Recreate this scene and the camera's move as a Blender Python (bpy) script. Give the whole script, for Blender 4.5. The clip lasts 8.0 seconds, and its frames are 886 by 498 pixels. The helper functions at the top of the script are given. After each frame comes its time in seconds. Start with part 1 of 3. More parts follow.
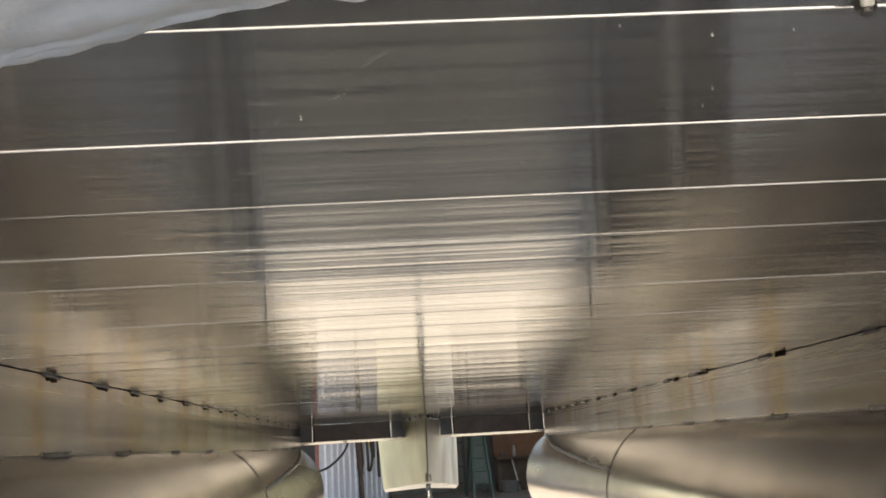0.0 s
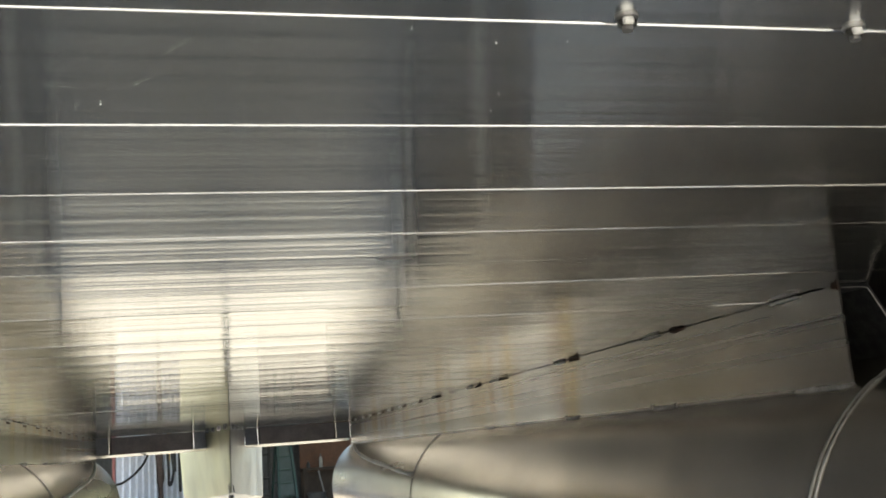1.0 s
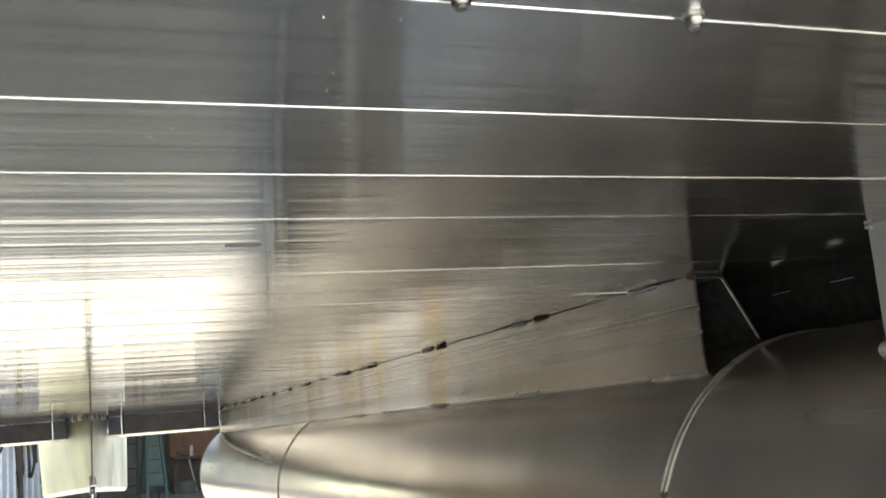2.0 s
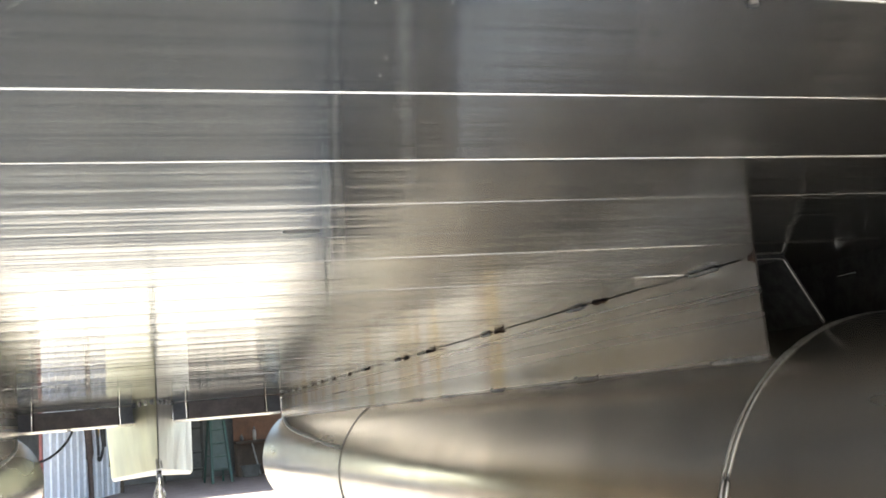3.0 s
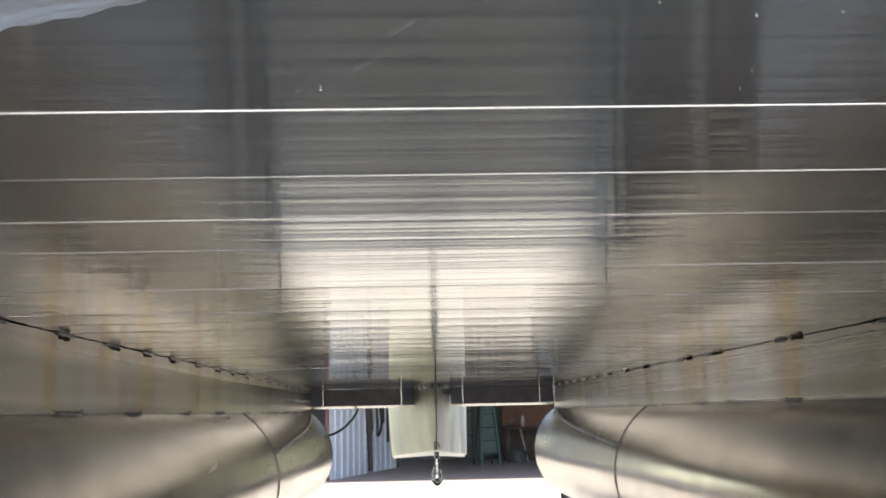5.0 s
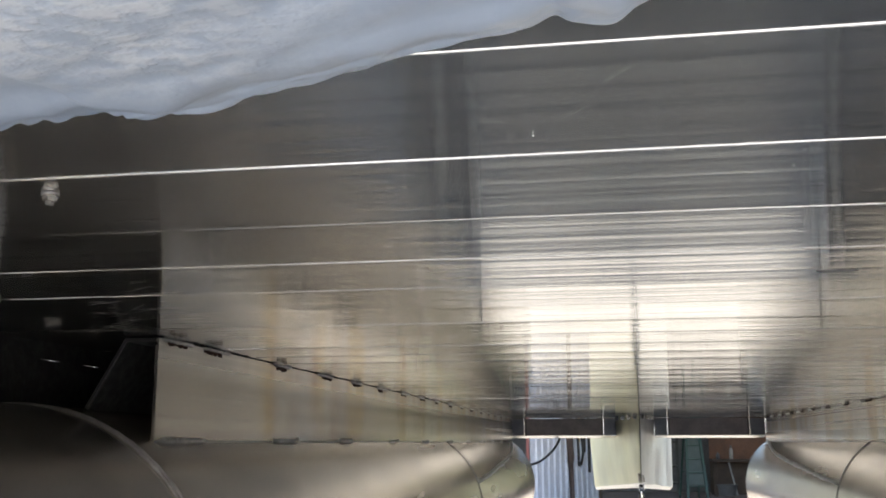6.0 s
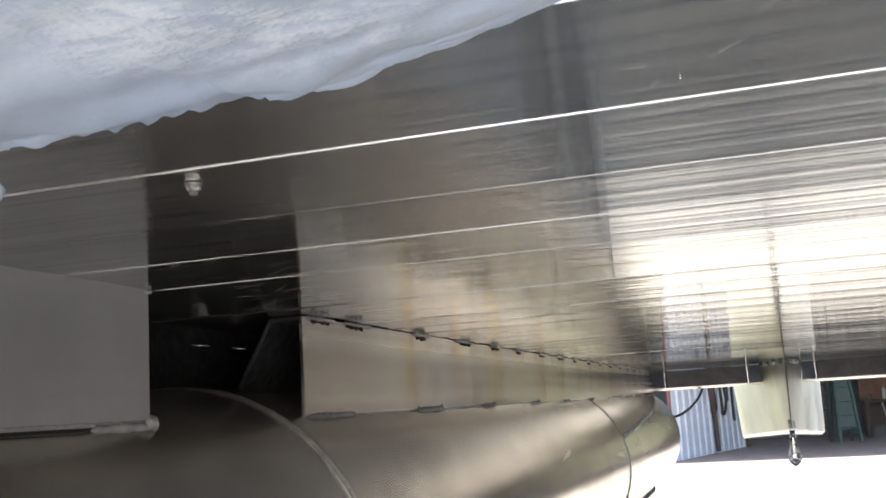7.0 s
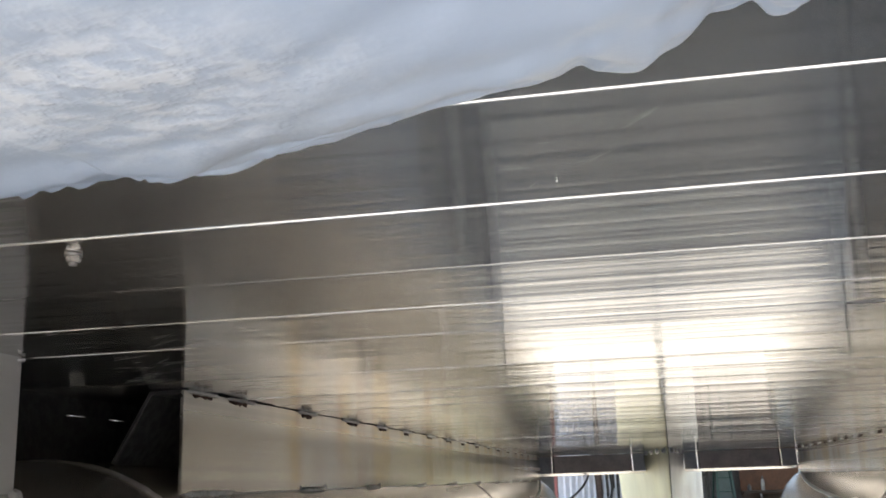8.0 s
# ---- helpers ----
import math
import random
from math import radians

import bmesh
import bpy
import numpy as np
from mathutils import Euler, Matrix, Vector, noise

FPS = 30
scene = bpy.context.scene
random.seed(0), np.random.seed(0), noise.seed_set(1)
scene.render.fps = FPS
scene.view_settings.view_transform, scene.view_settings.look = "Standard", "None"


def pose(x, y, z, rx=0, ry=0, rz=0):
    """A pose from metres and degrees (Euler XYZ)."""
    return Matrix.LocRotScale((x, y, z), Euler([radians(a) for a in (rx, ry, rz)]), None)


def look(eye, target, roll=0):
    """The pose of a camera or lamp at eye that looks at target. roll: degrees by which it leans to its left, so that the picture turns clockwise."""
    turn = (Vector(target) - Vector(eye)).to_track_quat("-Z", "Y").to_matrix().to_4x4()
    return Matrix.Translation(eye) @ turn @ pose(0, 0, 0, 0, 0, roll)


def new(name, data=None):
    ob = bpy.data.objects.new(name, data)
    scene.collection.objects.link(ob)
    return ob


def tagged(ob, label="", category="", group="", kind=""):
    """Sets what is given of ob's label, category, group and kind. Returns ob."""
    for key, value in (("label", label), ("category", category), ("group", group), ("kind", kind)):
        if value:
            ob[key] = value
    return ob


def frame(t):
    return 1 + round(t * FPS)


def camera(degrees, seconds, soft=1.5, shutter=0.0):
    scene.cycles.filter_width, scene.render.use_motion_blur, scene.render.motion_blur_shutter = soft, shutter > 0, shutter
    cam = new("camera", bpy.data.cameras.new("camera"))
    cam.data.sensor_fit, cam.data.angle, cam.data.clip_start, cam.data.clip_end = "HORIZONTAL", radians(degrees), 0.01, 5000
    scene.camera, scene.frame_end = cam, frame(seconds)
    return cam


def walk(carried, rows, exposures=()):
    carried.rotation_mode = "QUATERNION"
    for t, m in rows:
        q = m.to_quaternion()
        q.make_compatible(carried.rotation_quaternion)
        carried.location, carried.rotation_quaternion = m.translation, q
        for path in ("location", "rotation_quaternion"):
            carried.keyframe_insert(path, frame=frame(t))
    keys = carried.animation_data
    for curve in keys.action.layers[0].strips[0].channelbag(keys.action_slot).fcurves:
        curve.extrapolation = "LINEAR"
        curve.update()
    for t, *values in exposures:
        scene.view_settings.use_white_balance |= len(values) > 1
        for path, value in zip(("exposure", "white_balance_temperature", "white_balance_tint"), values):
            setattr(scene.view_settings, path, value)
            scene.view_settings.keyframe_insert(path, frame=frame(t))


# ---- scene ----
cam = camera(48.0, 8.0, soft=1.8)
LIGHT = [(0, 1.53, 8050, 12), (0.5, 1.73, 7750, 9), (1, 1.80, 7400, 5), (1.5, 2.13, 7300, 5), (3, 2.42, 7090, 8), (3.5, 1.96, 7060, 10), (4, 1.77, 7010, 11), (5.5, 1.63, 6880, 11), (6, 1.80, 6850, 11), (6.5, 1.94, 6830, 11), (7.5, 2.24, 6830, 12), (8, 2.11, 6970, 11)]
PATH = [
    (0, (-0.131, -0.048, 1.127), (-0.033, 1.912, 1.512), -3.3),
    (0.5, (-0.137, -0.061, 1.118), (0.157, 1.878, 1.508), -2.9),
    (1, (-0.127, -0.072, 1.110), (0.345, 1.834, 1.492), -4.3),
    (1.5, (-0.092, -0.048, 1.121), (0.556, 1.812, 1.468), -5.0),
    (1.7, (-0.096, -0.052, 1.117), (0.608, 1.788, 1.457), -4.9),
    (2.8, (-0.092, -0.050, 1.114), (0.588, 1.804, 1.430), -5.4),
    (3, (-0.094, -0.051, 1.115), (0.501, 1.832, 1.430), -5.0),
    (3.5, (-0.101, -0.051, 1.123), (0.284, 1.886, 1.441), -6.6),
    (4, (-0.103, -0.048, 1.122), (0.201, 1.904, 1.435), -7.0),
    (5.3, (-0.143, -0.029, 1.140), (-0.187, 1.944, 1.467), 0.8),
    (5.5, (-0.147, -0.039, 1.141), (-0.297, 1.919, 1.516), 1.0),
    (6, (-0.141, -0.034, 1.145), (-0.468, 1.901, 1.527), -0.1),
    (6.5, (-0.151, -0.022, 1.145), (-0.600, 1.897, 1.483), -1.0),
    (7, (-0.157, -0.022, 1.149), (-0.730, 1.868, 1.464), -3.5),
    (7.5, (-0.159, -0.021, 1.151), (-0.713, 1.861, 1.539), -2.2),
    (8, (-0.145, -0.030, 1.152), (-0.506, 1.883, 1.610), -1.9),
]
walk(cam, [(t, look(eye, target, roll)) for t, eye, target, roll in PATH], exposures=LIGHT)

# ---- world and sun ----
SUN_ELEVATION, SUN_AZIMUTH = radians(62), radians(184)   # azimuth from +y, towards +x
world = bpy.data.worlds.new("sky")
scene.world = world
world.use_nodes = True
wn = world.node_tree.nodes
sky = wn.new("ShaderNodeTexSky")
sky.sky_type, sky.sun_disc = "NISHITA", False
sky.sun_elevation, sky.sun_rotation = SUN_ELEVATION, SUN_AZIMUTH
world.node_tree.links.new(sky.outputs[0], wn["Background"].inputs[0])
wn["Background"].inputs[1].default_value = 0.15

sun = new("sun", bpy.data.lights.new("sun", "SUN"))
sun.data.energy, sun.data.angle, sun.data.color = 4.0, radians(0.5), (1.0, 0.965, 0.91)
to_sun = Vector((math.sin(SUN_AZIMUTH) * math.cos(SUN_ELEVATION), math.cos(SUN_AZIMUTH) * math.cos(SUN_ELEVATION), math.sin(SUN_ELEVATION)))
sun.matrix_world = look(to_sun * 30, (0, 0, 0))

# ---- plan, in metres ----
CEIL = 1.30            # underside of the deck planks
PLANK = 0.1535         # plank pitch along the boat
PLANK_0 = 0.340        # one of the joints
HALF = 1.27            # half the deck's width
STERN = 6.60           # where planks, risers and tubes end
RISER_X, RISER_FOOT = 0.80, 1.147
TUBE_X, TUBE_Z, TUBE_R = 0.975, 0.882, 0.3175


# ---- materials ----
def material(name):
    m = bpy.data.materials.new(name)
    m.use_nodes = True
    n = m.node_tree.nodes
    return m, n, m.node_tree.links, n["Principled BSDF"]


def mapped(n, l, scale, source="position", offset=False):
    """A vector for textures: the place in the world, or the object's own coordinates, scaled by axis."""
    if source == "position":
        src = n.new("ShaderNodeNewGeometry").outputs["Position"]
    else:
        src = n.new("ShaderNodeTexCoord").outputs["Object"]
    mp = n.new("ShaderNodeMapping")
    mp.inputs["Scale"].default_value = scale
    l.new(src, mp.inputs["Vector"])
    if offset:
        info = n.new("ShaderNodeObjectInfo")
        mul = n.new("ShaderNodeMath")
        mul.operation = "MULTIPLY"
        mul.inputs[1].default_value = 37.0
        l.new(info.outputs["Random"], mul.inputs[0])
        l.new(mul.outputs[0], mp.inputs["Location"])
    return mp.outputs["Vector"]


def noise_tex(n, l, vec, scale=1.0, detail=4.0, rough=0.6):
    t = n.new("ShaderNodeTexNoise")
    t.inputs["Scale"].default_value, t.inputs["Detail"].default_value, t.inputs["Roughness"].default_value = scale, detail, rough
    l.new(vec, t.inputs["Vector"])
    return t.outputs["Fac"]


def ramp(n, l, fac, stops):
    r = n.new("ShaderNodeValToRGB")
    while len(r.color_ramp.elements) < len(stops):
        r.color_ramp.elements.new(0.5)
    for e, (p, c) in zip(r.color_ramp.elements, stops):
        e.position, e.color = p, (*c, 1) if len(c) == 3 else c
    l.new(fac, r.inputs["Fac"])
    return r.outputs["Color"]


def span(n, l, fac, a, b, lo=0.3, hi=0.7):
    r = n.new("ShaderNodeMapRange")
    r.interpolation_type = "SMOOTHSTEP"
    for k, v in zip(("From Min", "From Max", "To Min", "To Max"), (lo, hi, a, b)):
        r.inputs[k].default_value = v
    l.new(fac, r.inputs["Value"])
    return r.outputs["Result"]


def mix_colour(n, l, fac, a, b, mode="MIX"):
    m = n.new("ShaderNodeMix")
    m.data_type, m.blend_type = "RGBA", mode
    for slot, v in ((0, fac), (6, a), (7, b)):
        if isinstance(v, (int, float)):
            m.inputs[slot].default_value = v
        elif isinstance(v, tuple):
            m.inputs[slot].default_value = (*v, 1)
        else:
            l.new(v, m.inputs[slot])
    return m.outputs[2]


def bump(n, l, fac, strength, distance, normal=None):
    b = n.new("ShaderNodeBump")
    b.inputs["Strength"].default_value, b.inputs["Distance"].default_value = strength, distance
    l.new(fac, b.inputs["Height"])
    if normal is not None:
        l.new(normal, b.inputs["Normal"])
    return b.outputs["Normal"]


def aluminium(name, colour, rough, grain, grain_bump, dent=0.0, dent_scale=(3, 3, 3), aniso=0.0, tangent=(0, 1, 0), stain=0.0, stain_scale=(9, 9, 0.6), offset=False, metal=1.0, lines=None, die_lines=0.0, mottle=0.0):
    """Bare mill aluminium: fine rolled grain, soft dents, dull patches and brown run marks."""
    m, n, l, p = material(name)
    p.inputs["Metallic"].default_value = metal
    g = noise_tex(n, l, mapped(n, l, grain, offset=offset), 1.0, 5, 0.65)
    blot = noise_tex(n, l, mapped(n, l, (2.3, 2.9, 2.3), offset=offset), 1.0, 5, 0.6)
    dark = tuple(c * 0.78 for c in colour)
    base = mix_colour(n, l, span(n, l, blot, 0, 1), dark, colour)
    base = mix_colour(n, l, span(n, l, g, 0.0, 0.15), base, tuple(c * 0.7 for c in colour))
    if mottle:
        k = noise_tex(n, l, mapped(n, l, (9, 6, 9)), 1.0, 5, 0.65)
        base = mix_colour(n, l, span(n, l, k, 0, mottle, 0.42, 0.66), base, tuple(c * 0.6 for c in colour))
    if stain:
        # brown runs below the welds, kept with the mesh
        runs = n.new("ShaderNodeAttribute")
        runs.attribute_name = "weld_stain"
        s = noise_tex(n, l, mapped(n, l, stain_scale), 1.0, 3, 0.55)
        amount = n.new("ShaderNodeMath")
        amount.operation = "MULTIPLY"
        l.new(runs.outputs["Fac"], amount.inputs[0])
        l.new(span(n, l, s, 0.35 * stain, stain, 0.35, 0.65), amount.inputs[1])
        tint = mix_colour(n, l, span(n, l, noise_tex(n, l, mapped(n, l, (1, 7, 0.7)), 1.0, 2, 0.5), 0, 1, 0.4, 0.6), (0.43, 0.285, 0.17), (0.60, 0.46, 0.25))
        base = mix_colour(n, l, amount.outputs[0], base, tint)
    l.new(base, p.inputs["Base Color"])
    r = noise_tex(n, l, mapped(n, l, tuple(0.4 * v for v in grain), offset=offset), 1.0, 3)
    l.new(span(n, l, r, rough * 0.8, rough * 1.3), p.inputs["Roughness"])
    nor = None
    if dent:
        d = noise_tex(n, l, mapped(n, l, dent_scale, offset=offset), 1.0, 2, 0.45)
        nor = bump(n, l, d, 1.0, dent)
    if grain_bump:
        nor = bump(n, l, g, 1.0, grain_bump, nor)
    if lines:
        f = noise_tex(n, l, mapped(n, l, lines[0], offset=offset), 1.0, 2, 0.5)
        nor = bump(n, l, f, 1.0, lines[1], nor)
    if die_lines:
        # upright ripples from the bending press
        nor = bump(n, l, noise_tex(n, l, mapped(n, l, (1, 11, 0.8)), 1.0, 2, 0.5), 1.0, 0.0007, nor)
        # dull lines left by the rolls
        d2 = noise_tex(n, l, mapped(n, l, (1, 0.12, 150), offset=offset), 1.0, 3, 0.6)
        base = mix_colour(n, l, span(n, l, d2, 0, die_lines, 0.40, 0.70), base, tuple(c * 0.5 for c in colour))
        l.new(base, p.inputs["Base Color"])
    if nor is not None:
        l.new(nor, p.inputs["Normal"])
    if aniso:
        p.inputs["Anisotropic"].default_value = aniso
        c = n.new("ShaderNodeCombineXYZ")
        for k, v in enumerate(tangent):
            c.inputs[k].default_value = v
        l.new(c.outputs[0], p.inputs["Tangent"])
    return m


def across(n, l, base, normal, wide, thin, rough=None):
    """A glossy lobe drawn out along the boat by fine lines that run across it."""
    h = n.new("ShaderNodeBsdfAnisotropic")
    h.distribution = "GGX"
    k = math.sqrt(thin / wide)
    h.inputs["Roughness"].default_value, h.inputs["Anisotropy"].default_value = math.sqrt(wide * k), k - 1.0
    t = n.new("ShaderNodeCombineXYZ")
    t.inputs[1].default_value = 1.0
    l.new(t.outputs[0], h.inputs["Tangent"])
    l.new(base, h.inputs["Color"])
    l.new(normal, h.inputs["Normal"])
    if rough is not None:
        l.new(rough, h.inputs["Roughness"])
    return h.outputs[0]


def plank_material():
    """Extruded planks: long die lines across the boat, dull streaks, a mirror at flat angles that blurs as one looks more steeply."""
    m, n, l, p = material("plank_aluminium")
    colour = (0.87, 0.86, 0.835)
    g = noise_tex(n, l, mapped(n, l, (0.05, 30, 30), offset=True), 1.0, 5, 0.65)
    blot = noise_tex(n, l, mapped(n, l, (1.6, 9, 2.3), offset=True), 1.0, 5, 0.6)
    base = mix_colour(n, l, span(n, l, blot, 0, 1), tuple(c * 0.84 for c in colour), colour)
    lines = noise_tex(n, l, mapped(n, l, (0.02, 85, 85), offset=True), 1.0, 4, 0.65)
    base = mix_colour(n, l, span(n, l, lines, 0, 0.34, 0.44, 0.74), base, tuple(c * 0.45 for c in colour))
    dent = bump(n, l, noise_tex(n, l, mapped(n, l, (2.6, 4, 1), offset=True), 1.0, 2, 0.45), 1.0, 0.0002)
    normal = bump(n, l, g, 1.0, 0.00005, dent)
    facing = n.new("ShaderNodeLayerWeight")
    facing.inputs["Blend"].default_value = 0.5
    rough = n.new("ShaderNodeMapRange")
    for key, v in zip(("From Min", "From Max", "To Min", "To Max"), (0.66, 0.965, *PLANK_GLOSS)):
        rough.inputs[key].default_value = v
    l.new(facing.outputs["Facing"], rough.inputs["Value"])
    mirror = across(n, l, base, normal, 0.11, 0.0025, rough.outputs["Result"])
    veil = across(n, l, base, normal, 0.34, 0.02)
    dull = n.new("ShaderNodeBsdfDiffuse")
    l.new(base, dull.inputs["Color"])
    for share, other in ((PLANK_VEIL, veil), (0.015, dull.outputs[0])):
        mx = n.new("ShaderNodeMixShader")
        mx.inputs[0].default_value = share
        l.new(mirror, mx.inputs[1])
        l.new(other, mx.inputs[2])
        mirror = mx.outputs[0]
    l.new(mirror, n["Material Output"].inputs["Surface"])
    return m


PLANK_GLOSS, PLANK_VEIL = (0.12, 0.010), 0.06


def plain(name, colour, rough=0.6, metal=0.0, vary=0.25, scale=8.0, relief=0.0, spec=0.5):
    m, n, l, p = material(name)
    a = noise_tex(n, l, mapped(n, l, (scale,) * 3), 1.0, 5, 0.6)
    b = noise_tex(n, l, mapped(n, l, (scale * 7,) * 3), 1.0, 4, 0.6)
    base = mix_colour(n, l, span(n, l, a, 0, 1), tuple(c * (1 - vary) for c in colour), tuple(min(1, c * (1 + vary * 0.5)) for c in colour))
    base = mix_colour(n, l, span(n, l, b, 0, 0.35), base, tuple(c * 0.6 for c in colour))
    l.new(base, p.inputs["Base Color"])
    l.new(span(n, l, b, rough * 0.8, min(1, rough * 1.2)), p.inputs["Roughness"])
    p.inputs["Metallic"].default_value, p.inputs["Specular IOR Level"].default_value = metal, spec
    if relief:
        l.new(bump(n, l, b, 1.0, relief), p.inputs["Normal"])
    return m


PLANK_MAT = plank_material()
RISER_MAT = aluminium("riser_aluminium", (0.76, 0.722, 0.665), 0.235, (40, 0.15, 60), 0.00002, 0.0004, (2, 3, 3), 0.8, (0, 0, 1), 1.0, (3, 11, 3), metal=0.9, die_lines=0.45, lines=((3, 0.1, 130), 0.00024))
RISER_CLEAN = aluminium("dull_riser_aluminium", (0.60, 0.58, 0.56), 0.42, (40, 0.15, 60), 0.00002, 0.0002, (2, 3, 3), 0.3, (0, 0, 1), metal=0.7, lines=((3, 0.1, 90), 0.00006))
TUBE_MAT = aluminium("tube_aluminium", (0.67, 0.60, 0.52), 0.22, (14, 1.6, 14), 0.00004, 0.0005, (5, 4, 5), metal=0.92, mottle=0.6)
POD_MAT = aluminium("pod_aluminium", (0.66, 0.64, 0.60), 0.37, (5, 5, 2), 0.00001, 0.0012, (3, 3, 3), metal=0.8)
# yellowish bounce light is put into the left plate's colour
POD_YELLOW = aluminium("yellow_bounce_aluminium", (0.62, 0.60, 0.40), 0.38, (5, 5, 2), 0.00001, 0.0012, (3, 3, 3), metal=0.6)
WELD_MAT = plain("weld_bead", (0.78, 0.76, 0.72), 0.33, 0.9, 0.25, 60, 0.0003)
DULL = plain("dull_aluminium", (0.09, 0.088, 0.085), 0.6, 0.6, 0.3, 8)
# near black puts the shade of enclosed hollows and gaps into the colour
HOLLOW_SHADE = plain("hollow_shade", (0.014, 0.0135, 0.0135), 0.75, 0.0, 0.3, 8)
EDGE_SHADED = plain("shaded_sawn_edge", (0.028, 0.027, 0.026), 0.5, 0.0, 0.3, 40)
RAW_EDGE = plain("raw_edge", (0.86, 0.85, 0.82), 0.4, 0.0, 0.15, 40)
FLANGE_MAT = plain("flange_aluminium", (0.42, 0.40, 0.375), 0.5, 0.3, 0.25, 40, 0.0004)
SEAM_MAT = plain("seam", (0.42, 0.40, 0.38), 0.4, 0.9, 0.3, 40)
BURNT_MAT = plain("burnt_weld", (0.075, 0.043, 0.03), 0.85, 0.0, 0.5, 90, 0.0008, 0.15)
DARK_BEAM = plain("brown_primer", (0.50, 0.43, 0.415), 0.5, 0.0, 0.25, 10, 0.0002)
STEEL = plain("zinc_steel", (0.52, 0.50, 0.47), 0.22, 1.0, 0.25, 120, 0.0001)
CHROME = plain("chrome", (0.8, 0.8, 0.82), 0.08, 1.0, 0.05, 20)
RUBBER = plain("black_carpet", (0.024, 0.018, 0.016), 0.95, 0.0, 0.4, 120, 0.002)
GALV = plain("galvanised_steel", (0.45, 0.46, 0.47), 0.45, 1.0, 0.25, 14)
GREEN = plain("green_paint", (0.009, 0.05, 0.04), 0.5, 0.0, 0.3, 12)
LADDER_PANEL = plain("faded_green_sheet", (0.05, 0.075, 0.072), 0.6, 0.0, 0.2, 6)
BRIGHT = plain("bright_steel", (0.70, 0.69, 0.68), 0.12, 1.0, 0.08, 40)
CLIP_MAT = plain("grey_steel", (0.30, 0.31, 0.34), 0.5, 0.3, 0.2, 12)
RED = plain("red_paint", (0.16, 0.04, 0.035), 0.5)
FADED = plain("off_white_plastic", (0.38, 0.37, 0.36), 0.5)
CABLE = plain("black_rubber", (0.014, 0.014, 0.014), 0.5)
BROWN = plain("brown_canvas", (0.075, 0.052, 0.045), 0.85, 0.0, 0.4, 30)
BOARD_DARK = plain("dark_blue_grey_board", (0.024, 0.030, 0.044), 0.9, 0.0, 0.3, 40, 0.001)
YELLOW = plain("yellow_rope", (0.5, 0.33, 0.07), 0.8)
ORANGE = plain("orange_wood", (0.13, 0.05, 0.022), 0.6, 0.0, 0.35, 5)
DARKWOOD = plain("dark_wood", (0.055, 0.035, 0.025), 0.7, 0.0, 0.35, 6)
GREY_BIN = plain("grey_plastic", (0.10, 0.103, 0.106), 0.5)
# white metal darkened and tinted blue for the shade under the roof
WALL_SHADED = plain("shaded_white_metal", (0.53, 0.56, 0.64), 0.4, 0.0, 0.12, 1.5)
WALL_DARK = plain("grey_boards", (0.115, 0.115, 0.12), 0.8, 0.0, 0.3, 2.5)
SLAB = plain("pink_concrete", (0.33, 0.27, 0.255), 0.85, 0.0, 0.25, 3, 0.001)
ROOF_MAT = plain("roof_sheet", (0.35, 0.35, 0.36), 0.5, 0.3, 0.2, 2)


def ground_material(name, low, high, speck):
    m, n, l, p = material(name)
    a = noise_tex(n, l, mapped(n, l, (0.7,) * 3), 1.0, 6, 0.6)
    b = noise_tex(n, l, mapped(n, l, (55,) * 3), 1.0, 5, 0.7)
    base = ramp(n, l, a, [(0.3, low), (0.7, high)])
    base = mix_colour(n, l, span(n, l, b, 0, 0.4), base, speck)
    l.new(base, p.inputs["Base Color"])
    p.inputs["Roughness"].default_value = 0.9
    l.new(bump(n, l, b, 1.0, 0.003), p.inputs["Normal"])
    return m


def film_material():
    m, n, l, p = material("skylit_film")
    a = noise_tex(n, l, mapped(n, l, (5, 7, 5)), 1.0, 3, 0.5)
    b = noise_tex(n, l, mapped(n, l, (70, 90, 70)), 1.0, 3, 0.55)
    c = noise_tex(n, l, mapped(n, l, (110, 110, 110)), 1.0, 3, 0.55)
    # bluish base colour puts the skylight into the white film
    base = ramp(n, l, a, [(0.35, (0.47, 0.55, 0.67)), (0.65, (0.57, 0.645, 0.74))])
    # one frosted, crumpled patch
    geo = n.new("ShaderNodeNewGeometry")
    off = n.new("ShaderNodeVectorMath")
    off.operation = "DISTANCE"
    off.inputs[1].default_value = (-0.278, 0.190, 1.262)
    l.new(geo.outputs["Position"], off.inputs[0])
    wob = n.new("ShaderNodeMath")
    wob.operation = "MULTIPLY_ADD"
    wob.inputs[1].default_value = 0.06
    l.new(noise_tex(n, l, mapped(n, l, (22, 26, 22)), 1.0, 3, 0.55), wob.inputs[0])
    l.new(off.outputs["Value"], wob.inputs[2])
    patch = span(n, l, wob.outputs[0], 1.0, 0.0, 0.050, 0.125)
    grainy = n.new("ShaderNodeMath")
    grainy.operation = "MULTIPLY"
    l.new(patch, grainy.inputs[0])
    l.new(span(n, l, c, 0.0, 1.0, 0.32, 0.68), grainy.inputs[1])
    base = mix_colour(n, l, grainy.outputs[0], base, (0.75, 0.785, 0.83))
    l.new(base, p.inputs["Base Color"])
    l.new(span(n, l, grainy.outputs[0], 0.30, 0.60, 0.0, 0.6), p.inputs["Roughness"])
    nor = bump(n, l, b, 0.35, 0.0010)
    l.new(bump(n, l, grainy.outputs[0], 1.0, 0.0005, nor), p.inputs["Normal"])
    p.inputs["Subsurface Weight"].default_value = 0.15
